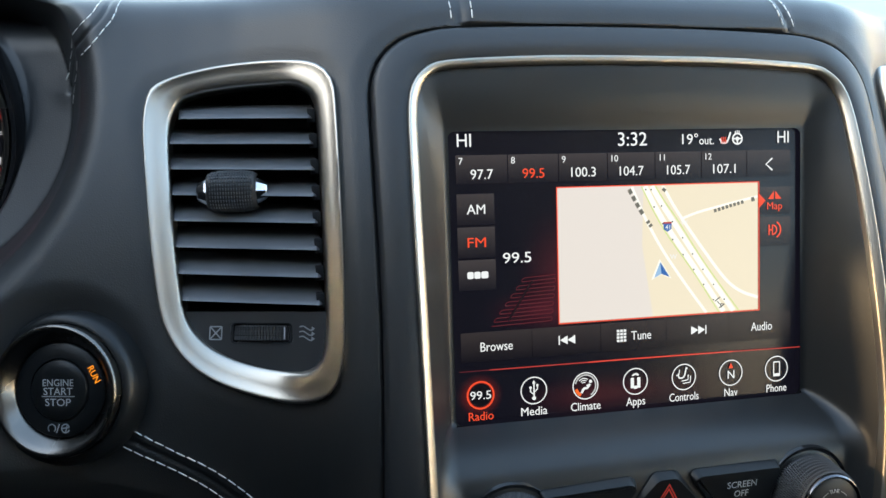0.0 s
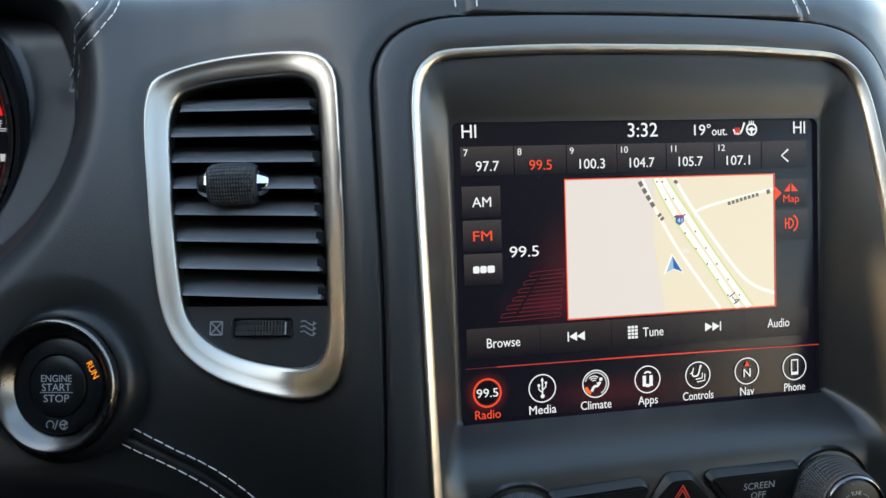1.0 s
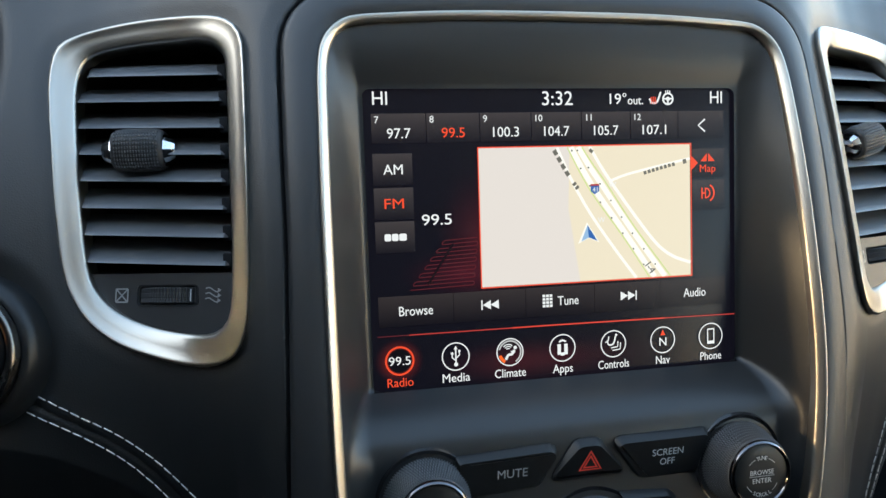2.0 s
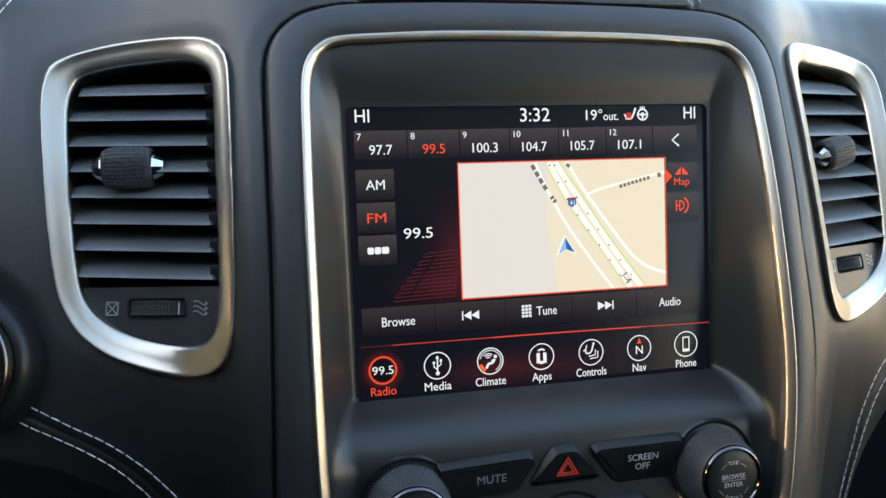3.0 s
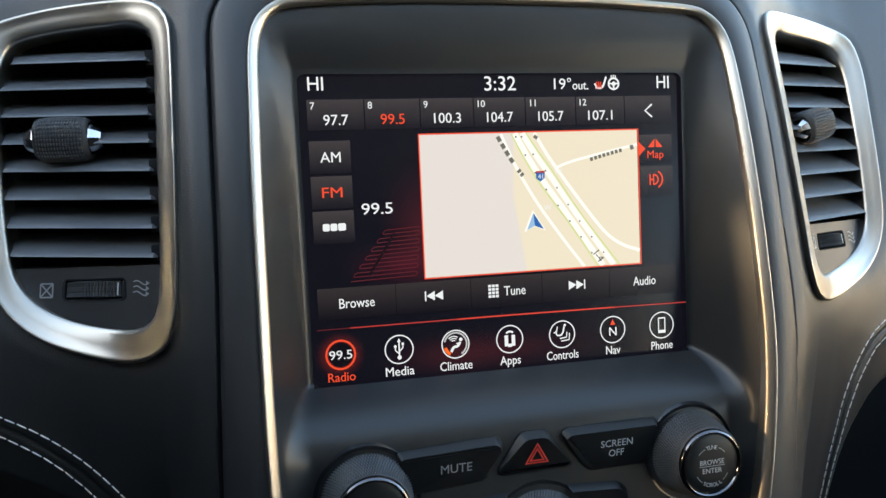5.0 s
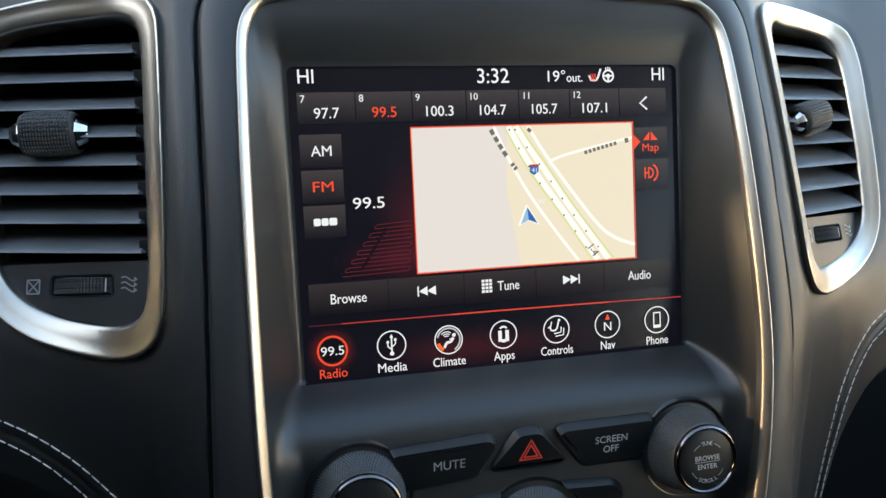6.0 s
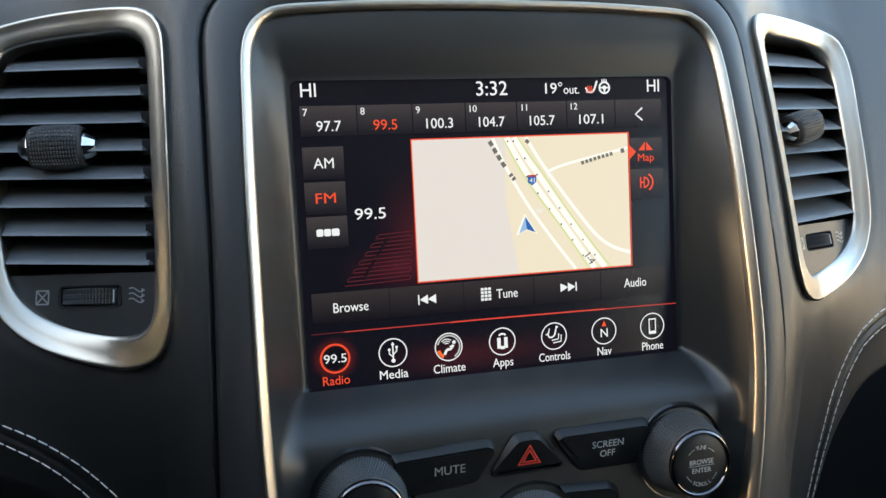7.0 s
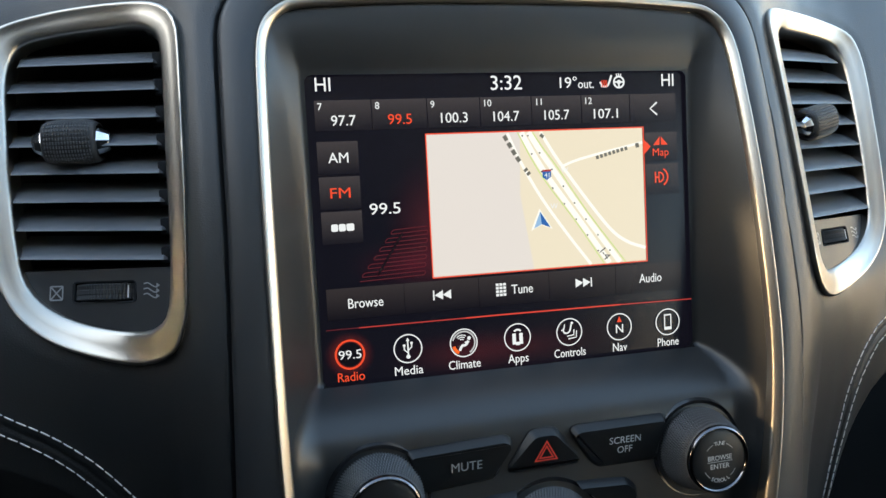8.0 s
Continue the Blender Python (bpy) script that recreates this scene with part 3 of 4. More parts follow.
    wm = Matrix.Translation((sign * wu, wy, wz)) @ pose(0, 0, 0, 0, 0, math.degrees(math.atan(tilt_u) * sign)) @ pose(0, 0, 0, -math.degrees(math.atan(tilt_z)))
    loop = rounded(-.0131, -.0042, .0131, .0042, .0017)
    inner = rounded(-.0124, -.0037, .0124, .0037, .0013)
    part("slot", loft([[wm @ Vector((a, .0006, b)) for a, b in loop], [wm @ Vector((a, -.0003, b)) for a, b in loop], [wm @ Vector((a, -.0001, b)) for a, b in inner],
                       [wm @ Vector((a, .009, b)) for a, b in inner]], caps=(False, True)), VOID, vent)
    rings = []
    teeth, rad = 150, .0300
    for z in (-.0032, -.0027, -.0010, -.0008, .0008, .0010, .0027, .0032):
        r = rad - (.0006 if abs(z) > .003 else .00025 if abs(abs(z) - .0009) > .0001 and abs(z) < .0027 else 0)
        ring = []
        for i in range(2 * teeth):
            a, rr = math.pi * i / teeth, r + (.00028 if i % 2 else -.00028)
            ring.append(wm @ Vector((rr * math.sin(a), rad - .0016 - rr * math.cos(a), z)))
        rings.append(ring)
    wheel = part("thumb_wheel", loft(rings, caps=(True, True)), RUBBER, vent, "ribbed black shut-off wheel", 25)
    flat("mark", [rect(.0098, -.0024, .0104, .0024)], -.0005, PRINT, wheel, "white pointer line", frame_of=wm)
    # printed signs: crossed box to the left, three wavy arrows to the right of the wheel
    pm = wm
    b = .0026
    cx = -.0196
    lines = [((cx - b, -b), (cx + b, -b)), ((cx + b, -b), (cx + b, b)), ((cx + b, b), (cx - b, b)), ((cx - b, b), (cx - b, -b)), ((cx - b, -b), (cx + b, b)), ((cx - b, b), (cx + b, -b))]
    flat("shut_sign", [q for a, c in lines for q in ribbon([a, c], .00055)], -.0006, PRINT_DIM, vent, frame_of=pm)
    waves = []
    for k in (-1, 0, 1):
        z = k * .0020
        waves += ribbon([(.0164, z + .0006), (.0180, z + .0009), (.0196, z), (.0210, z - .0007), (.0224, z - .0003)], .0005, 12)
        waves.append([(.0214, z - .0012), (.0230, z - .0001), (.0216, z + .0008)])
    flat("air_sign", waves, -.0006, PRINT_DIM, vent, frame_of=pm)
    return vent


# ---------------------------------------------------------------- centre console frame
def build_console():
    con = thing("console_frame", (0, -.01, 0), "black centre console frame with a satin silver inlay", "console", kind="")
    # soft panel between inlay and dashboard
    n = 220
    outer, inner = both(SURROUND, n), both(TRIM, n)

    def row(t, dy):
        p = outer + (inner - outer) * t
        y = face_y(outer[:, 0], outer[:, 1]) * (1 - t) + face_y(inner[:, 0], inner[:, 1]) * t
        return [(a, float(c) + dy, b) for (a, b), c in zip(p, y)]

    part("panel", loft([row(.0, .012), row(.0, .0015), row(.03, .0000), row(.07, -.0010), row(.13, -.0016), row(.5, -.0020), row(.96, -.0016), row(1.0, -.0010), row(1.04, .006)], closed=False),
         SOFT, con, "soft matt black panel", 60)
    # silver inlay
    d = np.gradient(inner, axis=0)
    d /= np.linalg.norm(d, axis=1, keepdims=True)
    nrm = np.stack([d[:, 1], -d[:, 0]], 1)
    nrm[8:-8] = sum(np.roll(nrm, k, 0) for k in range(-8, 9))[8:-8] / 17
    nrm /= np.linalg.norm(nrm, axis=1, keepdims=True)

    # level across the top, sloping inwards down both sides
    flank = step(.55, .95, np.abs(nrm[:, 0]))

    def section(top, side):
        off, dy = (np.array(top)[:, None] * (1 - flank) + np.array(side)[:, None] * flank)
        p = inner + nrm * off[:, None]
        return [(a, float(face_y(a, b)) + c, b) for (a, b), c in zip(p, dy)]

    bar = [((-.0004, .004), (-.0008, .004)), ((-.0003, -.0014), (-.0007, -.0016)), ((.0000, -.0022), (-.0005, -.0026)), ((.0003, -.0026), (-.0002, -.0030)),
           ((.0006, -.0027), (.0001, -.0030)), ((.0009, -.0026), (.0006, -.0028)), ((.0018, -.0024), (.0015, -.0022)), ((.0025, -.0020), (.0023, -.0015)),
           ((.0030, -.0014), (.0029, -.0009)), ((.0034, -.0006), (.0034, -.0003)), ((.0036, .0003), (.0036, .0004)), ((.0036, .006), (.0036, .006))]
    part("inlay", loft([section(a, b) for a, b in bar], closed=False), INLAY, con, "satin silver inlay", 50)
    # dished inside, from the inlay down to the display and out again to the key row
    us, zs = np.linspace(-1, 1, 181), np.arange(-.20, .0932, .0012)
    U, Z = np.meshgrid(us, zs, indexing="ij")
    line = spline(TRIM, 200)
    lim = np.interp(Z, line[:, 1], line[:, 0])
    wide = lim * np.where(U > 0, passenger(Z), 1.0) - .0027
    core = np.minimum(.0851, wide * .96)
    X = np.sign(U) * np.where(np.abs(U) <= .8, np.abs(U) / .8 * core, core + (np.abs(U) - .8) / .2 * (wide - core))
    rim = face_y(X, Z) + .0010
    lim = np.interp(Z, [p[1] for p in TRIM[:9]], [p[0] for p in TRIM[:9]]) * np.where(U > 0, passenger(Z), 1.0)
    foot = np.minimum(.0868, lim - .0134)
    ds = np.maximum(np.abs(X) - foot, 0)
    dt = np.maximum(Z - .0655, 0)
    tside, ttop = np.clip(ds / np.maximum(lim - .0026 - foot, .003), 0, 1.3), np.clip(dt / .026, 0, 1.2)
    t = np.clip((tside ** 2.4 + ttop ** 2.4) ** (1 / 2.4), 0, 1.0)
    side = rim * t + (1 - t) * .0006
    lower = .0006 - .0278 * (1 - (1 - np.clip((-.061 - Z) / .0275, 0, 1)) ** 2.7) - .10 * np.maximum(0, -.0885 - Z) * .12
    h = (.0100 + .014 * step(-.058, -.085, Z)) * np.clip(1.001 - np.maximum(tside, ttop) ** 3, .001, 1)
    k = np.clip(.5 + .5 * (lower - side) / h, 0, 1)
    Y = lower * (1 - k) + side * k - h * k * (1 - k)
    hole = (np.abs(X) < .0849) & (Z < .0633) & (Z > -.0610)
    cut = hole
    keep = ~(cut[:-1, :-1] | cut[1:, :-1] | cut[:-1, 1:] | cut[1:, 1:])
    nj = X.shape[1]
    I, J = np.nonzero(keep)
    mesh = bpy.data.meshes.new("dished_bezel")
    mesh.from_pydata((np.stack([X, Y, Z], -1).reshape(-1, 3) - np.array(ORIGIN[con])).tolist(), [],
                     np.stack([I * nj + J, (I + 1) * nj + J, (I + 1) * nj + J + 1, I * nj + J + 1], 1).tolist())
    finish(mesh, 60)
    link("dished_bezel", mesh, WELL, con, "satin black dished bezel")
    # rounded corners of the display's opening
    r = .0034
    for sx, cz, sz in ((-1, -.062, -1), (1, -.062, -1), (-1, .064, 1), (1, .064, 1)):
        bow = [(sx * (.0853 - r + r * math.cos(a)), cz - sz * (r - r * math.sin(a))) for a in np.linspace(0, math.pi / 2, 9)]
        flat("corner_fillet", [[(sx * .0855, cz + sz * .0003), p, q] for p, q in zip(bow[:-1], bow[1:])], -.0016, WELL, con)
    return con


# ---------------------------------------------------------------- touch screen
def build_screen():
    scr = thing("touch_screen", (0, 0, 0), "lit colour touch screen showing radio stations and a map", "touch screen")
    shape = rounded(-.0868, -.0655, .0872, .0662, .0040)
    bm = loft([[(a, .010, b) for a, b in shape], [(a, .0, b) for a, b in shape]], caps=(True, True))
    part("panel", bm, PANEL, scr, "near-black display panel", 30)
    lay = lambda k: -.0003 - .00012 * k
    # station keys
    xs = [-.0819, -.0586, -.0353, -.0122, .0110, .0343, .0577, .0809]
    for a, b in zip(xs[:-1], xs[1:]):
        flat("station_key", [rect(a + .0002, .0418, b - .0002, .0541)], lay(0), KEY, scr)
    for k, (num, f) in enumerate((("7", "97.7"), ("8", "99.5"), ("9", "100.3"), ("10", "104.7"), ("11", "105.7"), ("12", "107.1"))):
        text(num, (xs[k] + (.0024 if k < 3 else .0035), .0516), .0028, W1, scr, y=lay(2))
        text(f, (xs[k] + .0116, .0459), .0041, RED if k == 1 else W1, scr, y=lay(2), width=.0100 if k < 2 else .0116)
    flat("back_arrow", ribbon([(.0711, .0503), (.0677, .0475), (.0711, .0447)], .0008), lay(2), W1, scr)
    # top line
    text("HI", (-.0778, .0604), .0054, W1, scr, y=lay(2), width=.0062)
    text("HI", (.0768, .0601), .0054, W1, scr, y=lay(2), width=.0060)
    text("3:32", (.0, .0600), .0059, W1, scr, y=lay(2), width=.0140)
    text("19\u00b0", (.0285, .0596), .0045, W1, scr, y=lay(2), width=.0080)
    text("out.", (.0368, .0590), .0037, W1, scr, y=lay(2), width=.0074)
    flat("seat_sign", ribbon([(.0492, .0626), (.0478, .0590), (.0466, .0577), (.0440, .0579)], .0009, 14) + ribbon([(.0436, .0597), (.0444, .0583)], .0008), lay(2), W1, scr)
    flat("heat_sign", [q for k in range(3) for q in ribbon([(.0446 + .0010 * k, .0604), (.0443 + .0010 * k, .0594), (.0448 + .0010 * k, .0584), (.0445 + .0010 * k, .0574)], .0005, 8)], lay(3), RED, scr)
    flat("wheel_sign", arc(.0527, .0595, .0020, .0028) + [rect(.0502, .0592, .0552, .0599), rect(.0523, .0570, .0531, .0594)] + [disc(.0527, .0595, .0010, 12)]
         + [rect(.0514, .0618, .0519, .0632), rect(.0524, .0620, .0529, .0634), rect(.0534, .0618, .0539, .0632)], lay(2), W1, scr)
    # band keys
    for name, z, m in (("AM", .0310, W1), ("FM", .0168, RED), ("", .0027, W1)):
        flat("band_key", [rect(-.0817, z - .0066, -.0650, z + .0066)], lay(0), KEY, scr)
        if name:
            text(name, (-.0733, z), .0041, m, scr, y=lay(2), width=.0082)
    flat("band_sign", [rounded(-.0779, .0012, -.0751, .0042, .0007), rounded(-.0748, .0012, -.0720, .0042, .0007), rounded(-.0717, .0012, -.0685, .0042, .0007)], lay(2), W1, scr)
    text("99.5", (-.0553, .0095), .0045, W1, scr, y=lay(2), width=.0129)
    # red floor lines of the background picture
    for k in range(13):
        z = .0010 - .0017 * k
        x0, x1 = -.0520 - .0013 * k, -.0378 - .0002 * k
        turn = [(x1, z + .0002), (x1 + .0004, z - .0006), (x1 - .0002, z - .0015)] if k % 2 else [(x0, z - .0006), (x0 - .0012, z - .0014), (x0 - .0013, z - .0023)]
        flat("floor_line", ribbon([(x0, z - .0006), (x1, z + .0002)], .00035) + (ribbon(turn, .00032, 6) if k < 12 else []), lay(0), DIM_RED, scr)
    flat("floor_gap", ribbon([(-.0600, -.0180), (-.0485, -.0010)], .0008), lay(1), PANEL_DARK, scr)
    # map
    x0, z0, x1, z1 = -.0363, -.0206, .0635, .0391
    amap = flat("map", [[(x0, z0), (.0092, z0), (.0042, .012), (.0052, z1), (x0, z1)]], lay(0), PALE, scr, "pale grey and cream road map")
    flat("land", [[(.0092, z0), (x1, z0), (x1, z1), (.0052, z1), (.0042, .012)]], lay(0), CREAM, amap)
    flat("road", ribbon([(-.0006, .0386), (.0060, .0242), (.0146, .0092), (.0260, -.0070), (.0362, -.0204)], .0013, 30), lay(1), ROAD, amap)
    flat("road", ribbon([(.0146, .0388), (.0219, .0269), (.0354, .0083), (.0465, -.0055), (.0545, -.0115), (.0634, -.0148)], .0014, 30), lay(1), ROAD, amap)
    flat("road", ribbon([(.0243, .0236), (.0300, .0256), (.0387, .0277), (.0634, .0327)], .0011, 24), lay(1), ROAD, amap)
    g1 = [(.0040, .0388), (.0100, .0272), (.0167, .0163), (.0301, -.0019), (.0425, -.0204)]
    g2 = [(.0108, .0388), (.0160, .0310), (.0218, .0231), (.0353, .0030), (.0530, -.0204)]
    for dx in (.0018, .0052):
        flat("road", ribbon([(a + (c - a) * (dx / .007), b + (d - b) * (dx / .007)) for (a, b), (c, d) in zip(g1, g2)], .0024, 30), lay(2), ROAD, amap)
    for g in (g1, g2):
        flat("road_edge", ribbon(g, .0004, 30), lay(3), GREEN, amap)
    dots = []
    for g, s in ((g1, 1), (g2, -1)):
        for p in spline(g, 9)[:-1]:
            dots.append(disc(p[0] + s * .0021, p[1] - .0015, .00042, 8))
    flat("road_dots", dots, lay(4), INK, amap)
    flat("route_shield", [[(.0146, .0222), (.0187, .0222), (.0186, .0192), (.0166, .0178), (.0147, .0192)]], lay(4), BLUE, amap)
    flat("shield_top", [rect(.0146, .0216, .0187, .0224)], lay(5), LINE_RED, amap)
    text("41", (.0166, .0200), .0020, W1, amap, y=lay(6))
    for x, z in ((.0251, .0219), (.0195, .0064)):
        text("W", (x, z), .0022, W1, amap, y=lay(4), width=.0034)
    flat("position_arrow", [[(.0126, .0056), (.0083, -.0037), (.0134, -.0014), (.0183, -.0035)]], lay(4), ROAD, amap)
    flat("position_arrow", [[(.0128, .0044), (.0096, -.0029), (.0133, -.0012)]], lay(5), SKYBLUE, amap)
    flat("position_arrow", [[(.0128, .0044), (.0133, -.0012), (.0174, -.0028)]], lay(5), BLUE, amap)
    text("I-4", (.0430, -.0162), .0034, INK, amap, y=lay(5), turn=-56)
    # street lettering as plain bars
    for pts, n, w in (([(-.0022, .0376), (.0020, .0302), (.0050, .0254)], 4, .0019), ([(.0066, .0232), (.0090, .0200)], 2, .0019), ([(.0146, .0364), (.0160, .0382)], 1, .0019),
                      ([(.0402, .0266), (.0480, .0286), (.0562, .0305)], 8, .0016), ([(.0596, .0312), (.0622, .0318)], 1, .0020)):
        line = spline(pts, 3 * n + 1)
        for k in range(n):
            flat("street_bar", ribbon([line[3 * k], line[3 * k + 2]], w), lay(5), SLATE, amap)
    bw = .0005
    flat("map_border", [rect(x0 - bw, z1, x1 + bw, z1 + bw), rect(x0 - bw, z0 - bw, x1 + bw, z0), rect(x0 - bw, z0, x0, z1), rect(x1, z0, x1 + bw, z1)], lay(4), RED, scr)
    # keys beside the map
    flat("map_key", [rect(.0645, .0240, .0808, .0369)], lay(0), KEY, scr)
    flat("sound_key", [rect(.0645, .0090, .0810, .0228)], lay(0), KEY, scr)
    flat("key_pointer", [[(.0634, .0343), (.0634, .0267), (.0673, .0306)]], lay(4), RED, scr)
    flat("map_sign", [[(.0686, .0312), (.0718, .0312), (.0720, .0350)], [(.0726, .0312), (.0760, .0312), (.0726, .0350)]], lay(2), RED, scr)
    text("Map", (.0723, .0280), .0033, RED, scr, y=lay(2), width=.0080)
    flat("sound_sign", [rect(.0690, .0142, .0697, .0192), rect(.0697, .0163, .0712, .0171)] + arc(.0712, .0167, .0018, .0025, -90, 90, 14) + [rect(.0708, .0142, .0714, .0192)]
         + arc(.0715, .0167, .0036, .0044, -62, 62, 14), lay(2), RED, scr)
    # bottom bar
    bx = [-.0817, -.0492, -.0166, .0158, .0480, .0811]
    for a, b in zip(bx[:-1], bx[1:]):
        flat("bar_key", [rect(a + .0001, -.0352, b - .0001, -.0222)], lay(0), BAR, scr)
    text("Browse", (-.0656, -.0287), .0040, W1, scr, y=lay(2), width=.0146)
    text("Tune", (.0031, -.0286), .0040, W1, scr, y=lay(2), width=.0098)
    text("Audio", (.0652, -.0287), .0040, W1, scr, y=lay(2), width=.0112)
    flat("back_sign", [rect(-.0369, -.0304, -.0363, -.0262), [(-.0362, -.0283), (-.0326, -.0303), (-.0326, -.0263)], [(-.0327, -.0283), (-.0290, -.0303), (-.0290, -.0263)]], lay(2), W1, scr)
    flat("skip_sign", [rect(.0356, -.0304, .0362, -.0262), [(.0355, -.0283), (.0319, -.0303), (.0319, -.0263)], [(.0320, -.0283), (.0283, -.0303), (.0283, -.0263)]], lay(2), W1, scr)
    flat("keypad_sign", [rect(-.0089 + .00165 * i, -.0311 + .0015 * j, -.0076 + .00165 * i, -.0300 + .0015 * j) for i in range(3) for j in range(4)], lay(2), W1, scr)
    flat("divider", ribbon([(-.0825, -.0390), (-.0690, -.03905)], .0004), lay(1), DIM_RED, scr)
    flat("divider", ribbon([(-.0690, -.03905), (-.0230, -.0392)], .0005), lay(1), LINE_RED, scr)
    flat("divider", ribbon([(-.0230, -.0392), (.0, -.0393), (.0500, -.03975)], .0006, 12), lay(1), MID_RED, scr)
    flat("divider", ribbon([(.0500, -.03975), (.0862, -.0402)], .0005), lay(1), LINE_RED, scr)
    # bottom icons
    names = ("Radio", "Media", "Climate", "Apps", "Controls", "Nav", "Phone")
    widths = (.0112, .0122, .0142, .0094, .0150, .0070, .0108)
    for k, (nm, w) in enumerate(zip(names, widths)):
        cx, cz = -.0734 + .02445 * k, -.0498
        icon = flat("icon_ring", arc(cx, cz, .0055 if k == 0 else .0057, .0063 if k == 0 else .0062, n=48), lay(2), RED if k == 0 else W1, scr)
        text(nm, (cx, -.0590), .0037, RED if k == 0 else W1, icon, y=lay(2), width=w)
        if k == 0:
            flat("icon_face", [disc(cx, cz, .0051, 32)], lay(1), PANEL_DARK, icon)
            text("99.5", (cx, cz), .0036, W1, icon, y=lay(2), width=.0094)
            continue
        if k == 1:
            shp = ribbon([(cx, cz - .003), (cx, cz + .0036)], .0006) + [disc(cx, cz - .0034, .0009, 14), [(cx - .0008, cz + .0032), (cx + .0008, cz + .0032), (cx, cz + .0047)]]
            shp += ribbon([(cx, cz - .0018), (cx - .0016, cz - .0004), (cx - .0016, cz + .0010)], .0005) + ribbon([(cx, cz - .0008), (cx + .0016, cz + .0006), (cx + .0016, cz + .0020)], .0005)
            shp += [disc(cx - .0016, cz + .0014, .0006, 10), rect(cx + .0011, cz + .0018, cx + .0021, cz + .0028)]
        elif k == 2:
            shp = ribbon([(cx + .0021, cz + .0008), (cx + .0008, cz - .0009), (cx - .0008, cz - .0012), (cx - .0020, cz - .0032)], .0011, 14) + [disc(cx + .0024, cz + .0019, .0008, 12)]
            shp += ribbon([(cx + .0021, cz + .0004), (cx + .0004, cz + .0002)], .0006)
            shp += arc(cx - .0008, cz + .0006, .0009, .0013, 50, 140, 8) + arc(cx - .0008, cz + .0006, .0018, .0022, 50, 140, 8) + arc(cx - .0008, cz + .0006, .0027, .0031, 50, 140, 8)
            flat("icon_ring", arc(cx, cz, .0046, .0053, -60, 165, n=32), lay(2), W2, icon)
            flat("heat_mark", arc(cx, cz, .0040, .0054, 195, 240, n=8), lay(3), HEAT, icon)
        elif k == 3:
            shp = [rect(cx - .0024, cz - .0030, cx - .0008, cz + .0018), rect(cx + .0008, cz - .0030, cx + .0024, cz + .0018), rect(cx - .0009, cz - .0034, cx + .0009, cz - .0020)] + arc(cx, cz + .0014, .0016, .0024, 40, 140, 8)
        elif k == 4:
            shp = ribbon([(cx + .0010, cz + .0034), (cx + .0002, cz + .0006), (cx - .0010, cz - .0004), (cx - .0026, cz - .0002)], .0007, 12) + ribbon([(cx - .0030, cz + .0018), (cx - .0026, cz - .0002)], .0006)
            shp += ribbon([(cx - .0022, cz + .0036), (cx - .0028, cz + .0012), (cx - .0040, cz + .0010)], .0005, 8) + [disc(cx + .0013, cz + .0040, .0006, 10)]
            shp += ribbon([(cx - .0012, cz - .0018), (cx + .0020, cz - .0014), (cx + .0022, cz + .0010)], .0005) + ribbon([(cx - .0006, cz - .0030), (cx + .0032, cz - .0026), (cx + .0034, cz + .0004)], .0005)
        elif k == 5:
            flat("north_mark", [[(cx - .0012, cz + .0022), (cx + .0012, cz + .0022), (cx, cz + .0048)]], lay(3), RED, icon)
            text("N", (cx, cz - .0008), .0038, W1, icon, y=lay(3))
            continue
        else:
            shp = ribbon([(cx - .0016, cz - .0034), (cx - .0016, cz + .0034)], .0005) + ribbon([(cx + .0016, cz - .0034), (cx + .0016, cz + .0034)], .0005)
            shp += [rect(cx - .0018, cz + .0030, cx + .0018, cz + .0036), rect(cx - .0018, cz - .0036, cx + .0018, cz - .0022)]
        flat("icon_sign", shp, lay(3), W1, icon)
    return scr


# ---------------------------------------------------------------- key row and knobs
FLOOR_Y = -.0272


def key(name, outline, label, category, proud=.0026):
    """A rocker-like key: its upper edge slopes out of the console, and its face falls back flush at the foot. Returns it with the plane of its face."""
    cx, cz = np.mean([p[0] for p in outline]), np.mean([p[1] for p in outline])
    ob = thing(name, (cx, FLOOR_Y, cz), label, category)
    p = spline_corner(np.array(outline), .0022)
    c, z0, z1 = p.mean(0), p[:, 1].min(), p[:, 1].max()

    def ring(inset, top, foot, y, rise):
        out = []
        for a, b in p:
            v = (b - z0) / (z1 - z0)
            out.append((a - math.copysign(min(inset, abs(a - c[0])), a - c[0]), y - rise * v, b - top * v + foot * (1 - v)))
        return out

    part("cap", loft([ring(-.0002, 0, 0, FLOOR_Y + .004, 0), ring(-.0002, 0, 0, FLOOR_Y - .0002, 0), ring(.0001, .0002, .0001, FLOOR_Y - .0006, 0),
                      ring(.0010, .0021, .0006, FLOOR_Y - .0009, proud - .0004), ring(.0013, .0025, .0008, FLOOR_Y - .0010, proud)], caps=(False, True)), KEYCAP, ob, angle=25)
    k = -proud / (z1 - z0 - .0033)
    face = Matrix(((1, 0, 0, 0), (0, 1, k, FLOOR_Y - .0011 - k * (z0 + .0008)), (0, 0, 1, 0), (0, 0, 0, 1)))
    return ob, face


def spline_corner(poly, r, n=5):
    """A polygon with rounded corners."""
    out = []
    k = len(poly)
    for i in range(k):
        a, b, c = poly[i - 1], poly[i], poly[(i + 1) % k]
        u, v = (a - b) / np.linalg.norm(a - b), (c - b) / np.linalg.norm(c - b)
        p0, p1 = b + u * r, b + v * r
        for t in np.linspace(0, 1, n):
            out.append((1 - t) ** 2 * p0 + 2 * t * (1 - t) * b + t ** 2 * p1)
    return np.array(out)


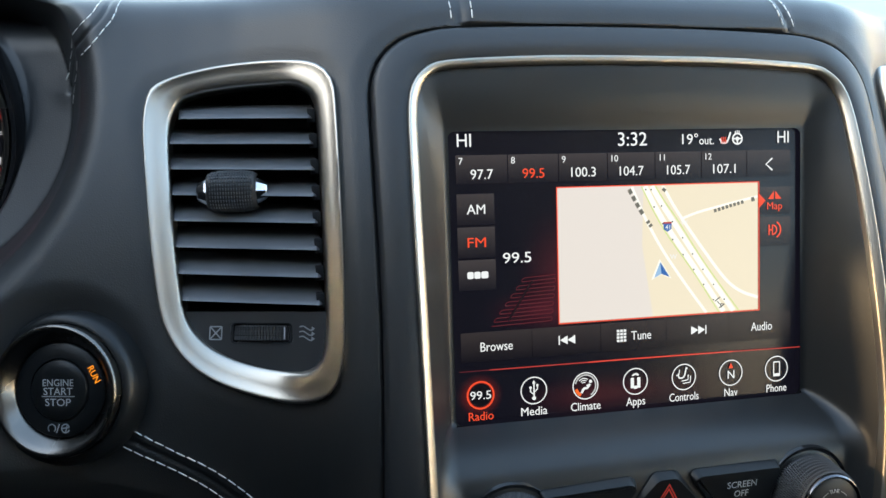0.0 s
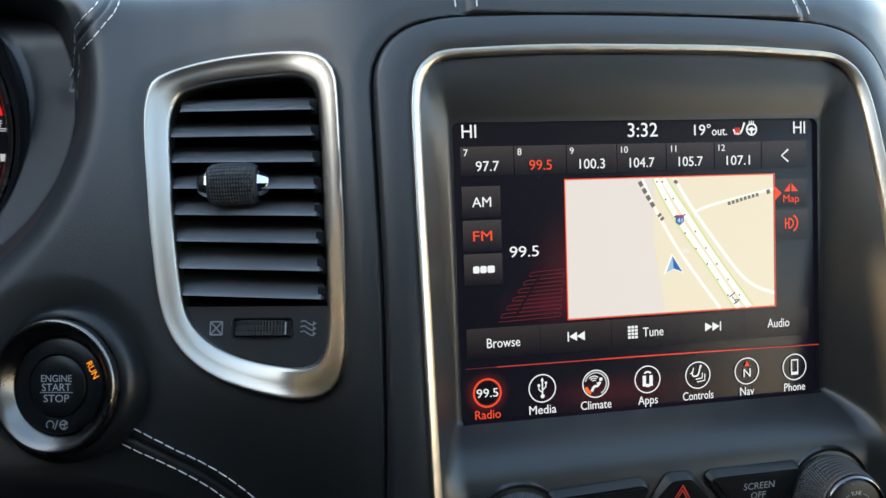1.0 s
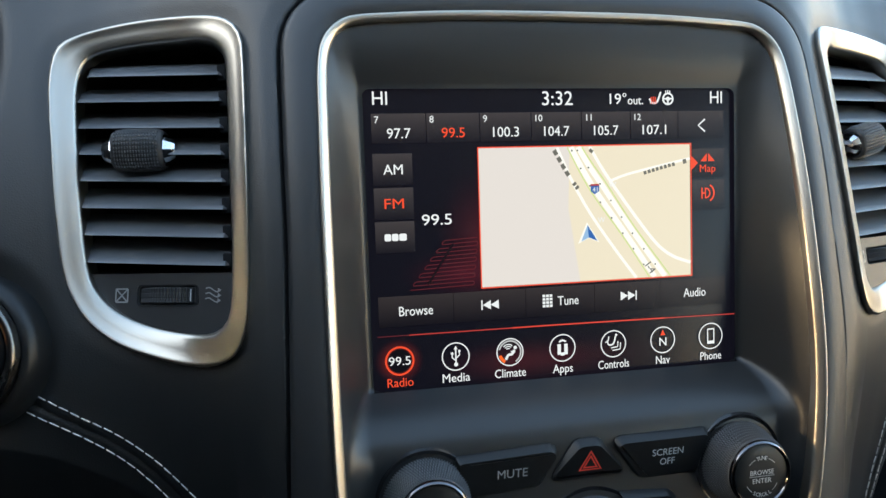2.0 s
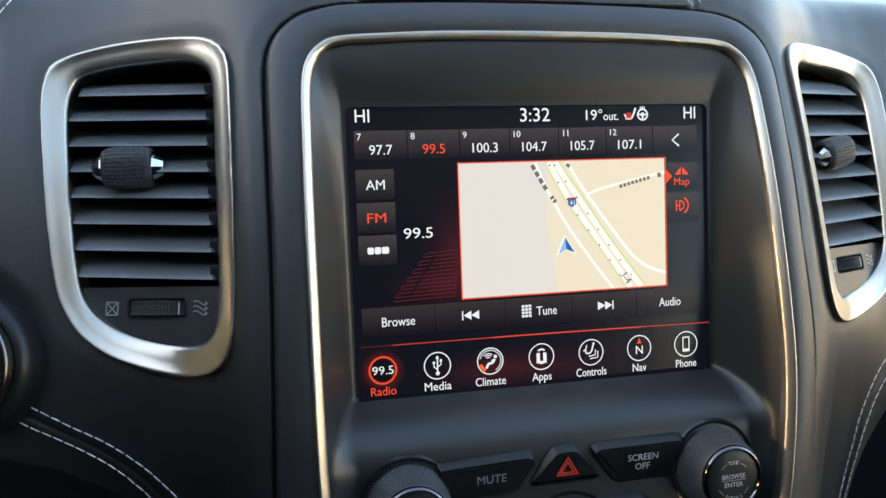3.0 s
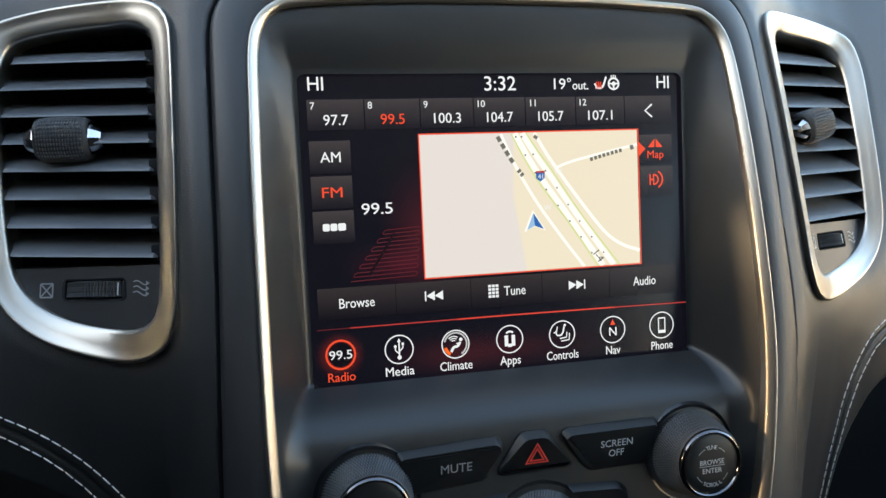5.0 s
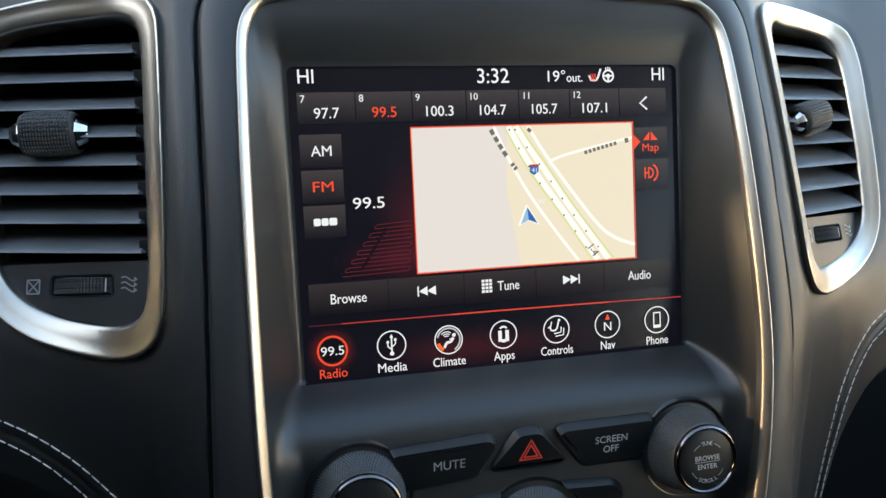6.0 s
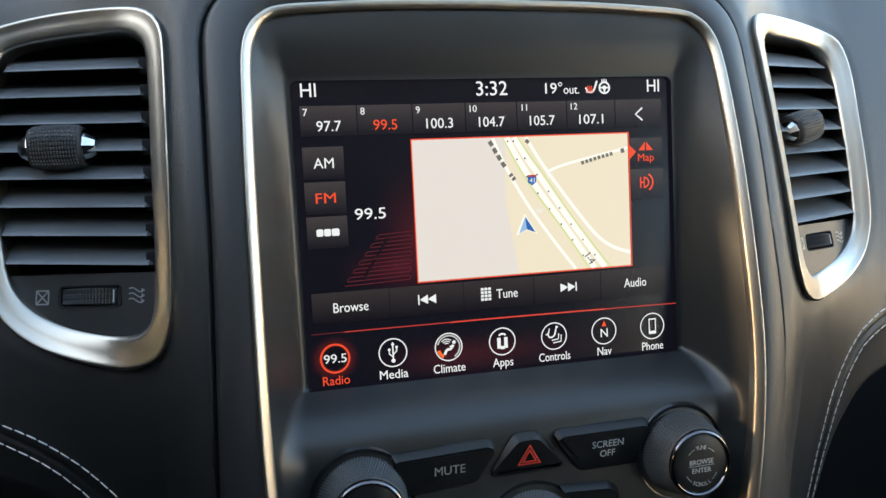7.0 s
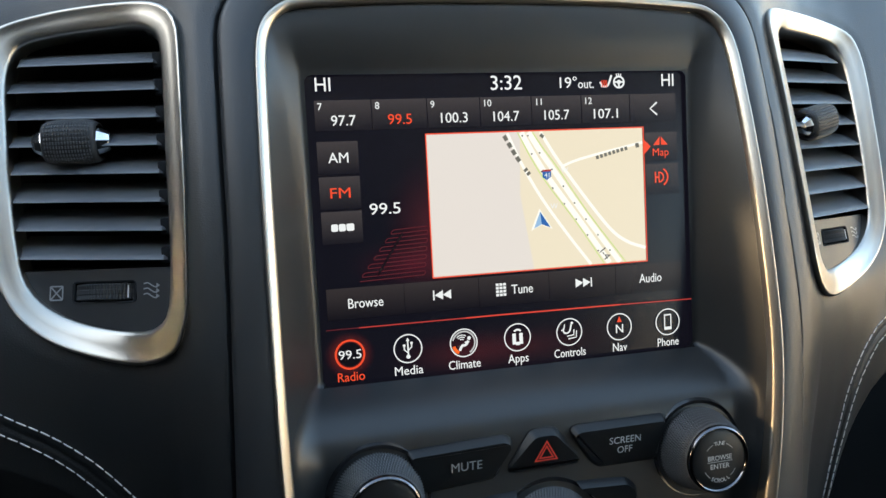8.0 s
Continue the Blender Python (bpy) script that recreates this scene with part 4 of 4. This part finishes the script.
def build_knob(name, at, radius, face_y_, label):
    ob = thing(name, (at[0], FLOOR_Y, at[1]), label, "knob")
    m = Matrix.Translation((at[0], 0, at[1]))
    depth = FLOOR_Y - face_y_
    part("shadow_ring", loft(lathe([(radius * 1.52, FLOOR_Y + .0010), (radius * 1.46, FLOOR_Y - .0004), (radius * 1.36, FLOOR_Y - .0002), (radius * 1.30, FLOOR_Y + .004)], 64, m)), GLOSSY, ob, "black recess ring")
    # diamond-knurled grip, slightly tapered
    nseg, rows, turns = 384, 30, 96
    rings = []
    for j in range(rows + 1):
        t = j / rows
        y = FLOOR_Y + .003 - t * (depth + .0015)
        r = radius * (1.28 - .28 * t ** .9)
        ring = []
        for i in range(nseg):
            a = 2 * math.pi * i / nseg
            rr = r + .00042 * (math.cos(turns * a + 1.05 * j) + math.cos(turns * a - 1.05 * j)) * (0 < j < rows)
            ring.append(m @ Vector((rr * math.cos(a), y, rr * math.sin(a))))
        rings.append(ring)
    part("grip", loft(rings), GRIP, ob, "black diamond-knurled grip", 60)
    yf = face_y_
    part("ring", loft(lathe([(radius * .985, yf + .0030), (radius * .99, yf + .0008), (radius * .965, yf - .0002), (radius * .92, yf - .0005), (radius * .88, yf - .0001), (radius * .865, yf + .0012)], 72, m)),
         DARK_CHROME, ob, "dark chrome ring", 60)
    part("cap", loft(lathe([(radius * .87, yf + .0020), (radius * .865, yf + .0006), (radius * .80, yf + .0002), (radius * .4, yf + .0001), (radius * .01, yf + .0001)], 64, m), caps=(False, True)), KEYCAP, ob, "black cap")
    return ob


def build_keys():
    mute, on_mute = key("mute_button", [(-.0575, -.0842), (-.0160, -.0826), (-.0134, -.0856), (-.0218, -.1000), (-.0530, -.1020)], "black plastic mute button on the console", "button")
    text("MUTE", (-.0340, -.0926), .0036, PRINT_DIM, mute, y=-.0004, frame_of=on_mute, width=.0126, bold=.002)
    haz, on_haz = key("hazard_button", [(-.0062, -.0822), (.0048, -.0822), (.0158, -.0968), (.0145, -.0992), (-.0158, -.0992), (-.0170, -.0968)], "black hazard light button with a red triangle", "button")
    cx, cz = -.0004, -.0918
    tri = lambda r: [(cx + r * math.cos(radians(a)), cz - .0005 + r * math.sin(radians(a))) for a in (90, 210, 330)]
    sign = []
    for r0, r1 in ((.0060, .0048), (.0039, .0027)):
        a, b = tri(r0), tri(r1)
        sign += [[a[i], a[(i + 1) % 3], b[(i + 1) % 3], b[i]] for i in range(3)]
    flat("triangle", sign, -.0004, PRINT_RED, haz, "red warning triangle", frame_of=on_haz)
    off, on_off = key("screen_off_button", [(.0125, -.0828), (.0545, -.0828), (.0500, -.1020), (.0225, -.1020), (.0190, -.0985), (.0108, -.0852)], "black plastic screen off button on the console", "button")
    text("SCREEN", (.0344, -.0908), .0029, PRINT, off, y=-.0004, frame_of=on_off, width=.0142, bold=.002)
    text("OFF", (.0344, -.0951), .0029, PRINT, off, y=-.0004, frame_of=on_off, width=.0068, bold=.002)
    build_knob("volume_knob", (-.0690, -.1010), .0142, -.0435, "black knurled volume knob with a chrome ring")
    kn = build_knob("tune_knob", (.0697, -.1000), .0142, -.0435, "black knurled tuning knob with a chrome ring and lettering")
    y = -.0435 - .0003
    c = (.0697, -.1008)
    text("BROWSE", (c[0], c[1] + .0017), .0020, PRINT, kn, y=y, width=.0110)
    text("ENTER", (c[0], c[1] - .0018), .0020, PRINT, kn, y=y, width=.0088)
    flat("rule", [rect(c[0] - .0058, c[1] - .0001, c[0] + .0058, c[1] + .0002)], y, PRINT_DIM, kn)
    for word, mid, flip in (("TUNE", 90, 1), ("SCROLL", 270, -1)):
        span = 9.5 * len(word) if flip > 0 else 11 * len(word)
        for i, ch in enumerate(word):
            a = mid + flip * (span / 2 - span * (i + .5) / len(word))
            r = .0078
            text(ch, (c[0] + r * math.cos(radians(a)), c[1] + r * math.sin(radians(a))), .0016, PRINT, kn, y=y, turn=a - 90 if flip > 0 else a + 90)
        for s in (-1, 1):
            a0 = mid + s * (span / 2 + 4)
            flat("arc_line", arc(c[0], c[1], 0.0077, .0080, a0, a0 + s * 26, 8), y, PRINT_DIM, kn)
    build_knob("fan_knob", (.0005, -.1265), .0160, -.0400, "small black knurled knob below the hazard button")
    key("climate_button", [(.0120, -.1062), (.0360, -.1078), (.0402, -.1120), (.0405, -.1250), (.0240, -.1250), (.0190, -.1120)], "black plastic climate button on the console", "button")
    key("climate_button", [(-.0120, -.1062), (-.0360, -.1078), (-.0402, -.1120), (-.0405, -.1250), (-.0240, -.1250), (-.0190, -.1120)], "black plastic climate button on the console", "button")


# ---------------------------------------------------------------- driver's side
def build_start_button():
    at = (BUTTON_C[0], .0085, BUTTON_C[1])
    ob = thing("start_button", at, "round black engine start button in a satin ring", "start button")
    m = Matrix.Translation(at) @ pose(0, 0, 0, 0, 0, -20) @ pose(0, 0, 0, -6, 0, 0)
    part("collar", loft(lathe([(.0315, .012), (.0310, .0040), (.0296, .0008), (.0278, -.0008), (.0266, -.0008), (.0262, .006)], 72, m)), KEYCAP, ob, "matt black collar", 60)
    part("ring", loft(lathe([(.0262, .004), (.0262, -.0034), (.0258, -.0046), (.0250, -.0050), (.0240, -.0047), (.0222, -.0030), (.0202, -.0004), (.0191, .0008), (.0188, .004)], 80, m)), SMOKED, ob, "smoked satin ring", 60)
    part("base", loft(lathe([(.0189, .004), (.0188, .0006), (.0182, .0000), (.0126, -.0002), (.0122, .0006), (.0120, .002)], 72, m)), KEYCAP, ob, "black inner rim", 60)
    cap = part("cap", loft(lathe([(.0120, .004), (.0120, -.0002), (.0114, -.0010), (.006, -.0007), (.0002, -.0006)], 72, m), caps=(False, True)), KEYCAP, ob, "black push cap", 60)
    y = -.0012
    text("ENGINE", (0, .0030), .0026, PRINT, cap, y=y, width=.0130, frame_of=m)
    text("START", (0, -.0004), .0028, PRINT, cap, y=y, width=.0122, frame_of=m)
    text("STOP", (0, -.0047), .0028, PRINT, cap, y=y, width=.0108, frame_of=m)
    flat("rule", [rect(-.0070, -.0026, .0070, -.0022)], y, PRINT_DIM, cap, frame_of=m)
    text("RUN", (.0148, .0062), .0026, AMBER, ob, y=-.0006, width=.0068, turn=-62, frame_of=m, label="amber lit run lamp")
    flat("mode_sign", arc(-.0030, -.0150, .0013, .0018, -50, 230, 20) + ribbon([(-.0010, -.0168), (.0002, -.0132)], .0005) + arc(.0028, -.0150, .0014, .0019, 20, 340, 16)
         + ribbon([(.0014, -.0150), (.0044, -.0146)], .0005) + ribbon([(.0028, -.0166), (.0036, -.0134)], .0005), -.0006, PRINT_DIM, ob, frame_of=m)


def build_cluster():
    c = Vector((-.3572, .094, .074))
    ob = thing("instrument_cluster", c, "round instrument display with red gauges in a satin ring", "instruments")
    m = Matrix.Translation(c)
    R = .078
    part("ring", loft(lathe([(R + .001, .012), (R + .001, -.001), (R - .0002, -.0028), (R - .0022, -.0026), (R - .0042, .0002), (R - .0045, .006)], 120, m)), SMOKED, ob, "smoked satin ring", 60)
    part("rim", loft(lathe([(R + .006, .014), (R + .0055, -.001), (R + .003, -.0036), (R + .001, -.0030)], 120, m)), GLOSSY, ob, "gloss black rim", 60)
    part("dial", loft(lathe([(R - .004, .006), (R - .004, .003), (.0005, .003)], 96, m), caps=(False, True)), DIAL, ob, "black lit dial")
    fx, fz = -.3295, .0735
    y = c.y + .002
    for a0, a1 in ((10, 62), (-62, -22)):
        flat("gauge_arc", arc(fx, fz, .0436, .0452, a0, a1, 30), y, CLUSTER_RED, ob)
        flat("gauge_arc", arc(fx, fz, .0366, .0376, a0, a1, 30), y, CLUSTER_RED, ob)
        for a in (a0, a1):
            ca, sa_ = math.cos(radians(a)), math.sin(radians(a))
            flat("gauge_end", ribbon([(fx + .0366 * ca, fz + .0366 * sa_), (fx + .0452 * ca, fz + .0452 * sa_)], .0008), y, CLUSTER_RED, ob)
    flat("gauge_line", [rect(-.3150, .0805, -.2870, .0811), rect(-.3150, .0545, -.2880, .0551)], y - .0002, W2, ob)
    text("C", (-.2942, .0757), .0072, W2, ob, y=y - .0002)
    text("F", (-.2934, .0606), .0072, W2, ob, y=y - .0002)
    flat("heat_sign", [rect(-.2868, .0752, -.2862, .0790), rect(-.2862, .0780, -.2854, .0784), rect(-.2862, .0768, -.2854, .0772), rect(-.2894, .0742, -.2836, .0747), rect(-.2894, .0732, -.2836, .0736)], y - .0002, W2, ob)
    flat("fuel_sign", [[(-.2898, .0606), (-.2878, .0594), (-.2878, .0618)], rect(-.2872, .0588, -.2850, .0624), rect(-.2846, .0596, -.2842, .0620)], y - .0002, W2, ob)


# ---------------------------------------------------------------- cabin that closes the place
def slab(name, lo, hi, material, label, category):
    bm = box(lo, hi, .01)
    mesh = bpy.data.meshes.new(name)
    c = (Vector(lo) + Vector(hi)) / 2
    bmesh.ops.translate(bm, verts=bm.verts, vec=-c)
    bm.to_mesh(mesh)
    bm.free()
    finish(mesh)
    mesh.materials.append(material)
    ob = new(name, mesh)
    ob.location = c
    return tagged(ob, label, category, kind="structure")


def plain_block(lo, hi, material, label):
    bm = box(lo, hi, .02)
    mesh = bpy.data.meshes.new("bounce_block")
    bm.to_mesh(mesh)
    bm.free()
    finish(mesh)
    mesh.materials.append(material)
    tagged(new("bounce_block", mesh), label, "building", kind="structure")


def build_bounce_block():
    """Unseen pale block beyond the passenger's side, added to bounce the low sun into the cabin."""
    plain_block((7.0, -16, -.1), (9.0, 7.0, 2.7), BOUNCE_OCHRE, "unseen pale ochre block added to bounce warm sunlight into the cabin")


def build_glove_box():
    # Near-black filler: the shade of the recess under the leather is put into its colour.
    ob = thing("glove_box", (.40, .25, -.25), "near-black glove box filling the shaded recess below the leather edge", "glove box")
    part("lid", box((.13, .23, -.40), (.70, .30, -.055), .012, 3), TRIM_DARK, ob)
    part("shelf", box((.11, .05, -.46), (.70, .30, -.405), .010, 3), TRIM_DARK, ob)


def build_ground():
    # Unseen white ground, added to bounce light up through the side windows.
    bm = bmesh.new()
    bmesh.ops.create_grid(bm, x_segments=8, y_segments=8, size=600)
    mesh = bpy.data.meshes.new("ground")
    bm.to_mesh(mesh)
    bm.free()
    mesh.materials.append(SNOW)
    tagged(new("ground", mesh), "unseen snow-covered ground around the car, added to bounce light inside", "ground", kind="structure")


def build_left_wall():
    """Unseen wall on the driver's side, with a slanted slot added to shape the low sun's beam."""
    light = [(-.1077, 1.200), (-.0957, 1.195), (-.1745, 1.048), (-.1815, 1.051)]
    frame_ = [(-1.32, 1.505), (.74, 1.505), (.74, .40), (-1.32, .40)]
    bm = bmesh.new()
    faces = []
    for x in (-.775, -.745):
        a, b = [bm.verts.new((x, *p)) for p in frame_], [bm.verts.new((x, *p)) for p in light]
        for i in range(4):
            bm.faces.new((a[i], a[(i + 1) % 4], b[(i + 1) % 4], b[i]))
        faces.append((a, b))
    for k in (0, 1):
        for i in range(4):
            j = (i + 1) % 4
            bm.faces.new((faces[0][k][i], faces[0][k][j], faces[1][k][j], faces[1][k][i]))
    bmesh.ops.recalc_face_normals(bm, faces=bm.faces)
    mesh = bpy.data.meshes.new("wall_left")
    bm.to_mesh(mesh)
    bm.free()
    mesh.materials.append(TRIM_DARK)
    tagged(new("wall_left", mesh), "unseen dark driver's side wall with a slot added to shape the sun beam", "door panel", kind="structure")


def build_cabin():
    # Unseen shell; its edges and openings are placed to shape the light on the dash.
    slab("ceiling", (-.82, -1.36, 1.48), (.82, -.36, 1.54), HEADLINER, "pale beige fabric cabin ceiling", "ceiling")
    slab("floor", (-.80, -1.32, .38), (.80, .72, .42), TRIM_DARK, "dark carpeted cabin floor", "floor")
    slab("wall_rear", (-.80, -1.34, .42), (.80, -1.30, 1.505), TRIM_DARK, "unseen dark wall that closes the cabin's rear and keeps light out", "wall")
    slab("wall_front", (-.80, .72, .38), (.80, .76, 1.02), TRIM_DARK, "dark bulkhead under the windscreen", "wall")
    build_left_wall()
    slab("wall_right", (.72, -1.32, .40), (.80, .74, .90), TRIM_DARK, "dark passenger door panel", "door panel")
    slab("sill_right", (.72, -1.32, .89), (.80, -.42, .95), TRIM_DARK, "unseen dark sill added to cut low light from the rear passenger side", "window sill")
    slab("pillar_right", (.72, -.68, .89), (.80, -.62, 1.505), TRIM_DARK, "unseen dark pillar between the passenger openings, placed to trim the light", "pillar")


build_ground()
build_bounce_block()
build_cabin()
build_dashboard()
build_console()
build_vent(-1, "satin-framed air vent with black slats, driver's side of screen")
build_vent(1, "satin-framed air vent with black slats, passenger side of screen")
build_screen()
build_keys()
build_start_button()
build_cluster()
build_glove_box()
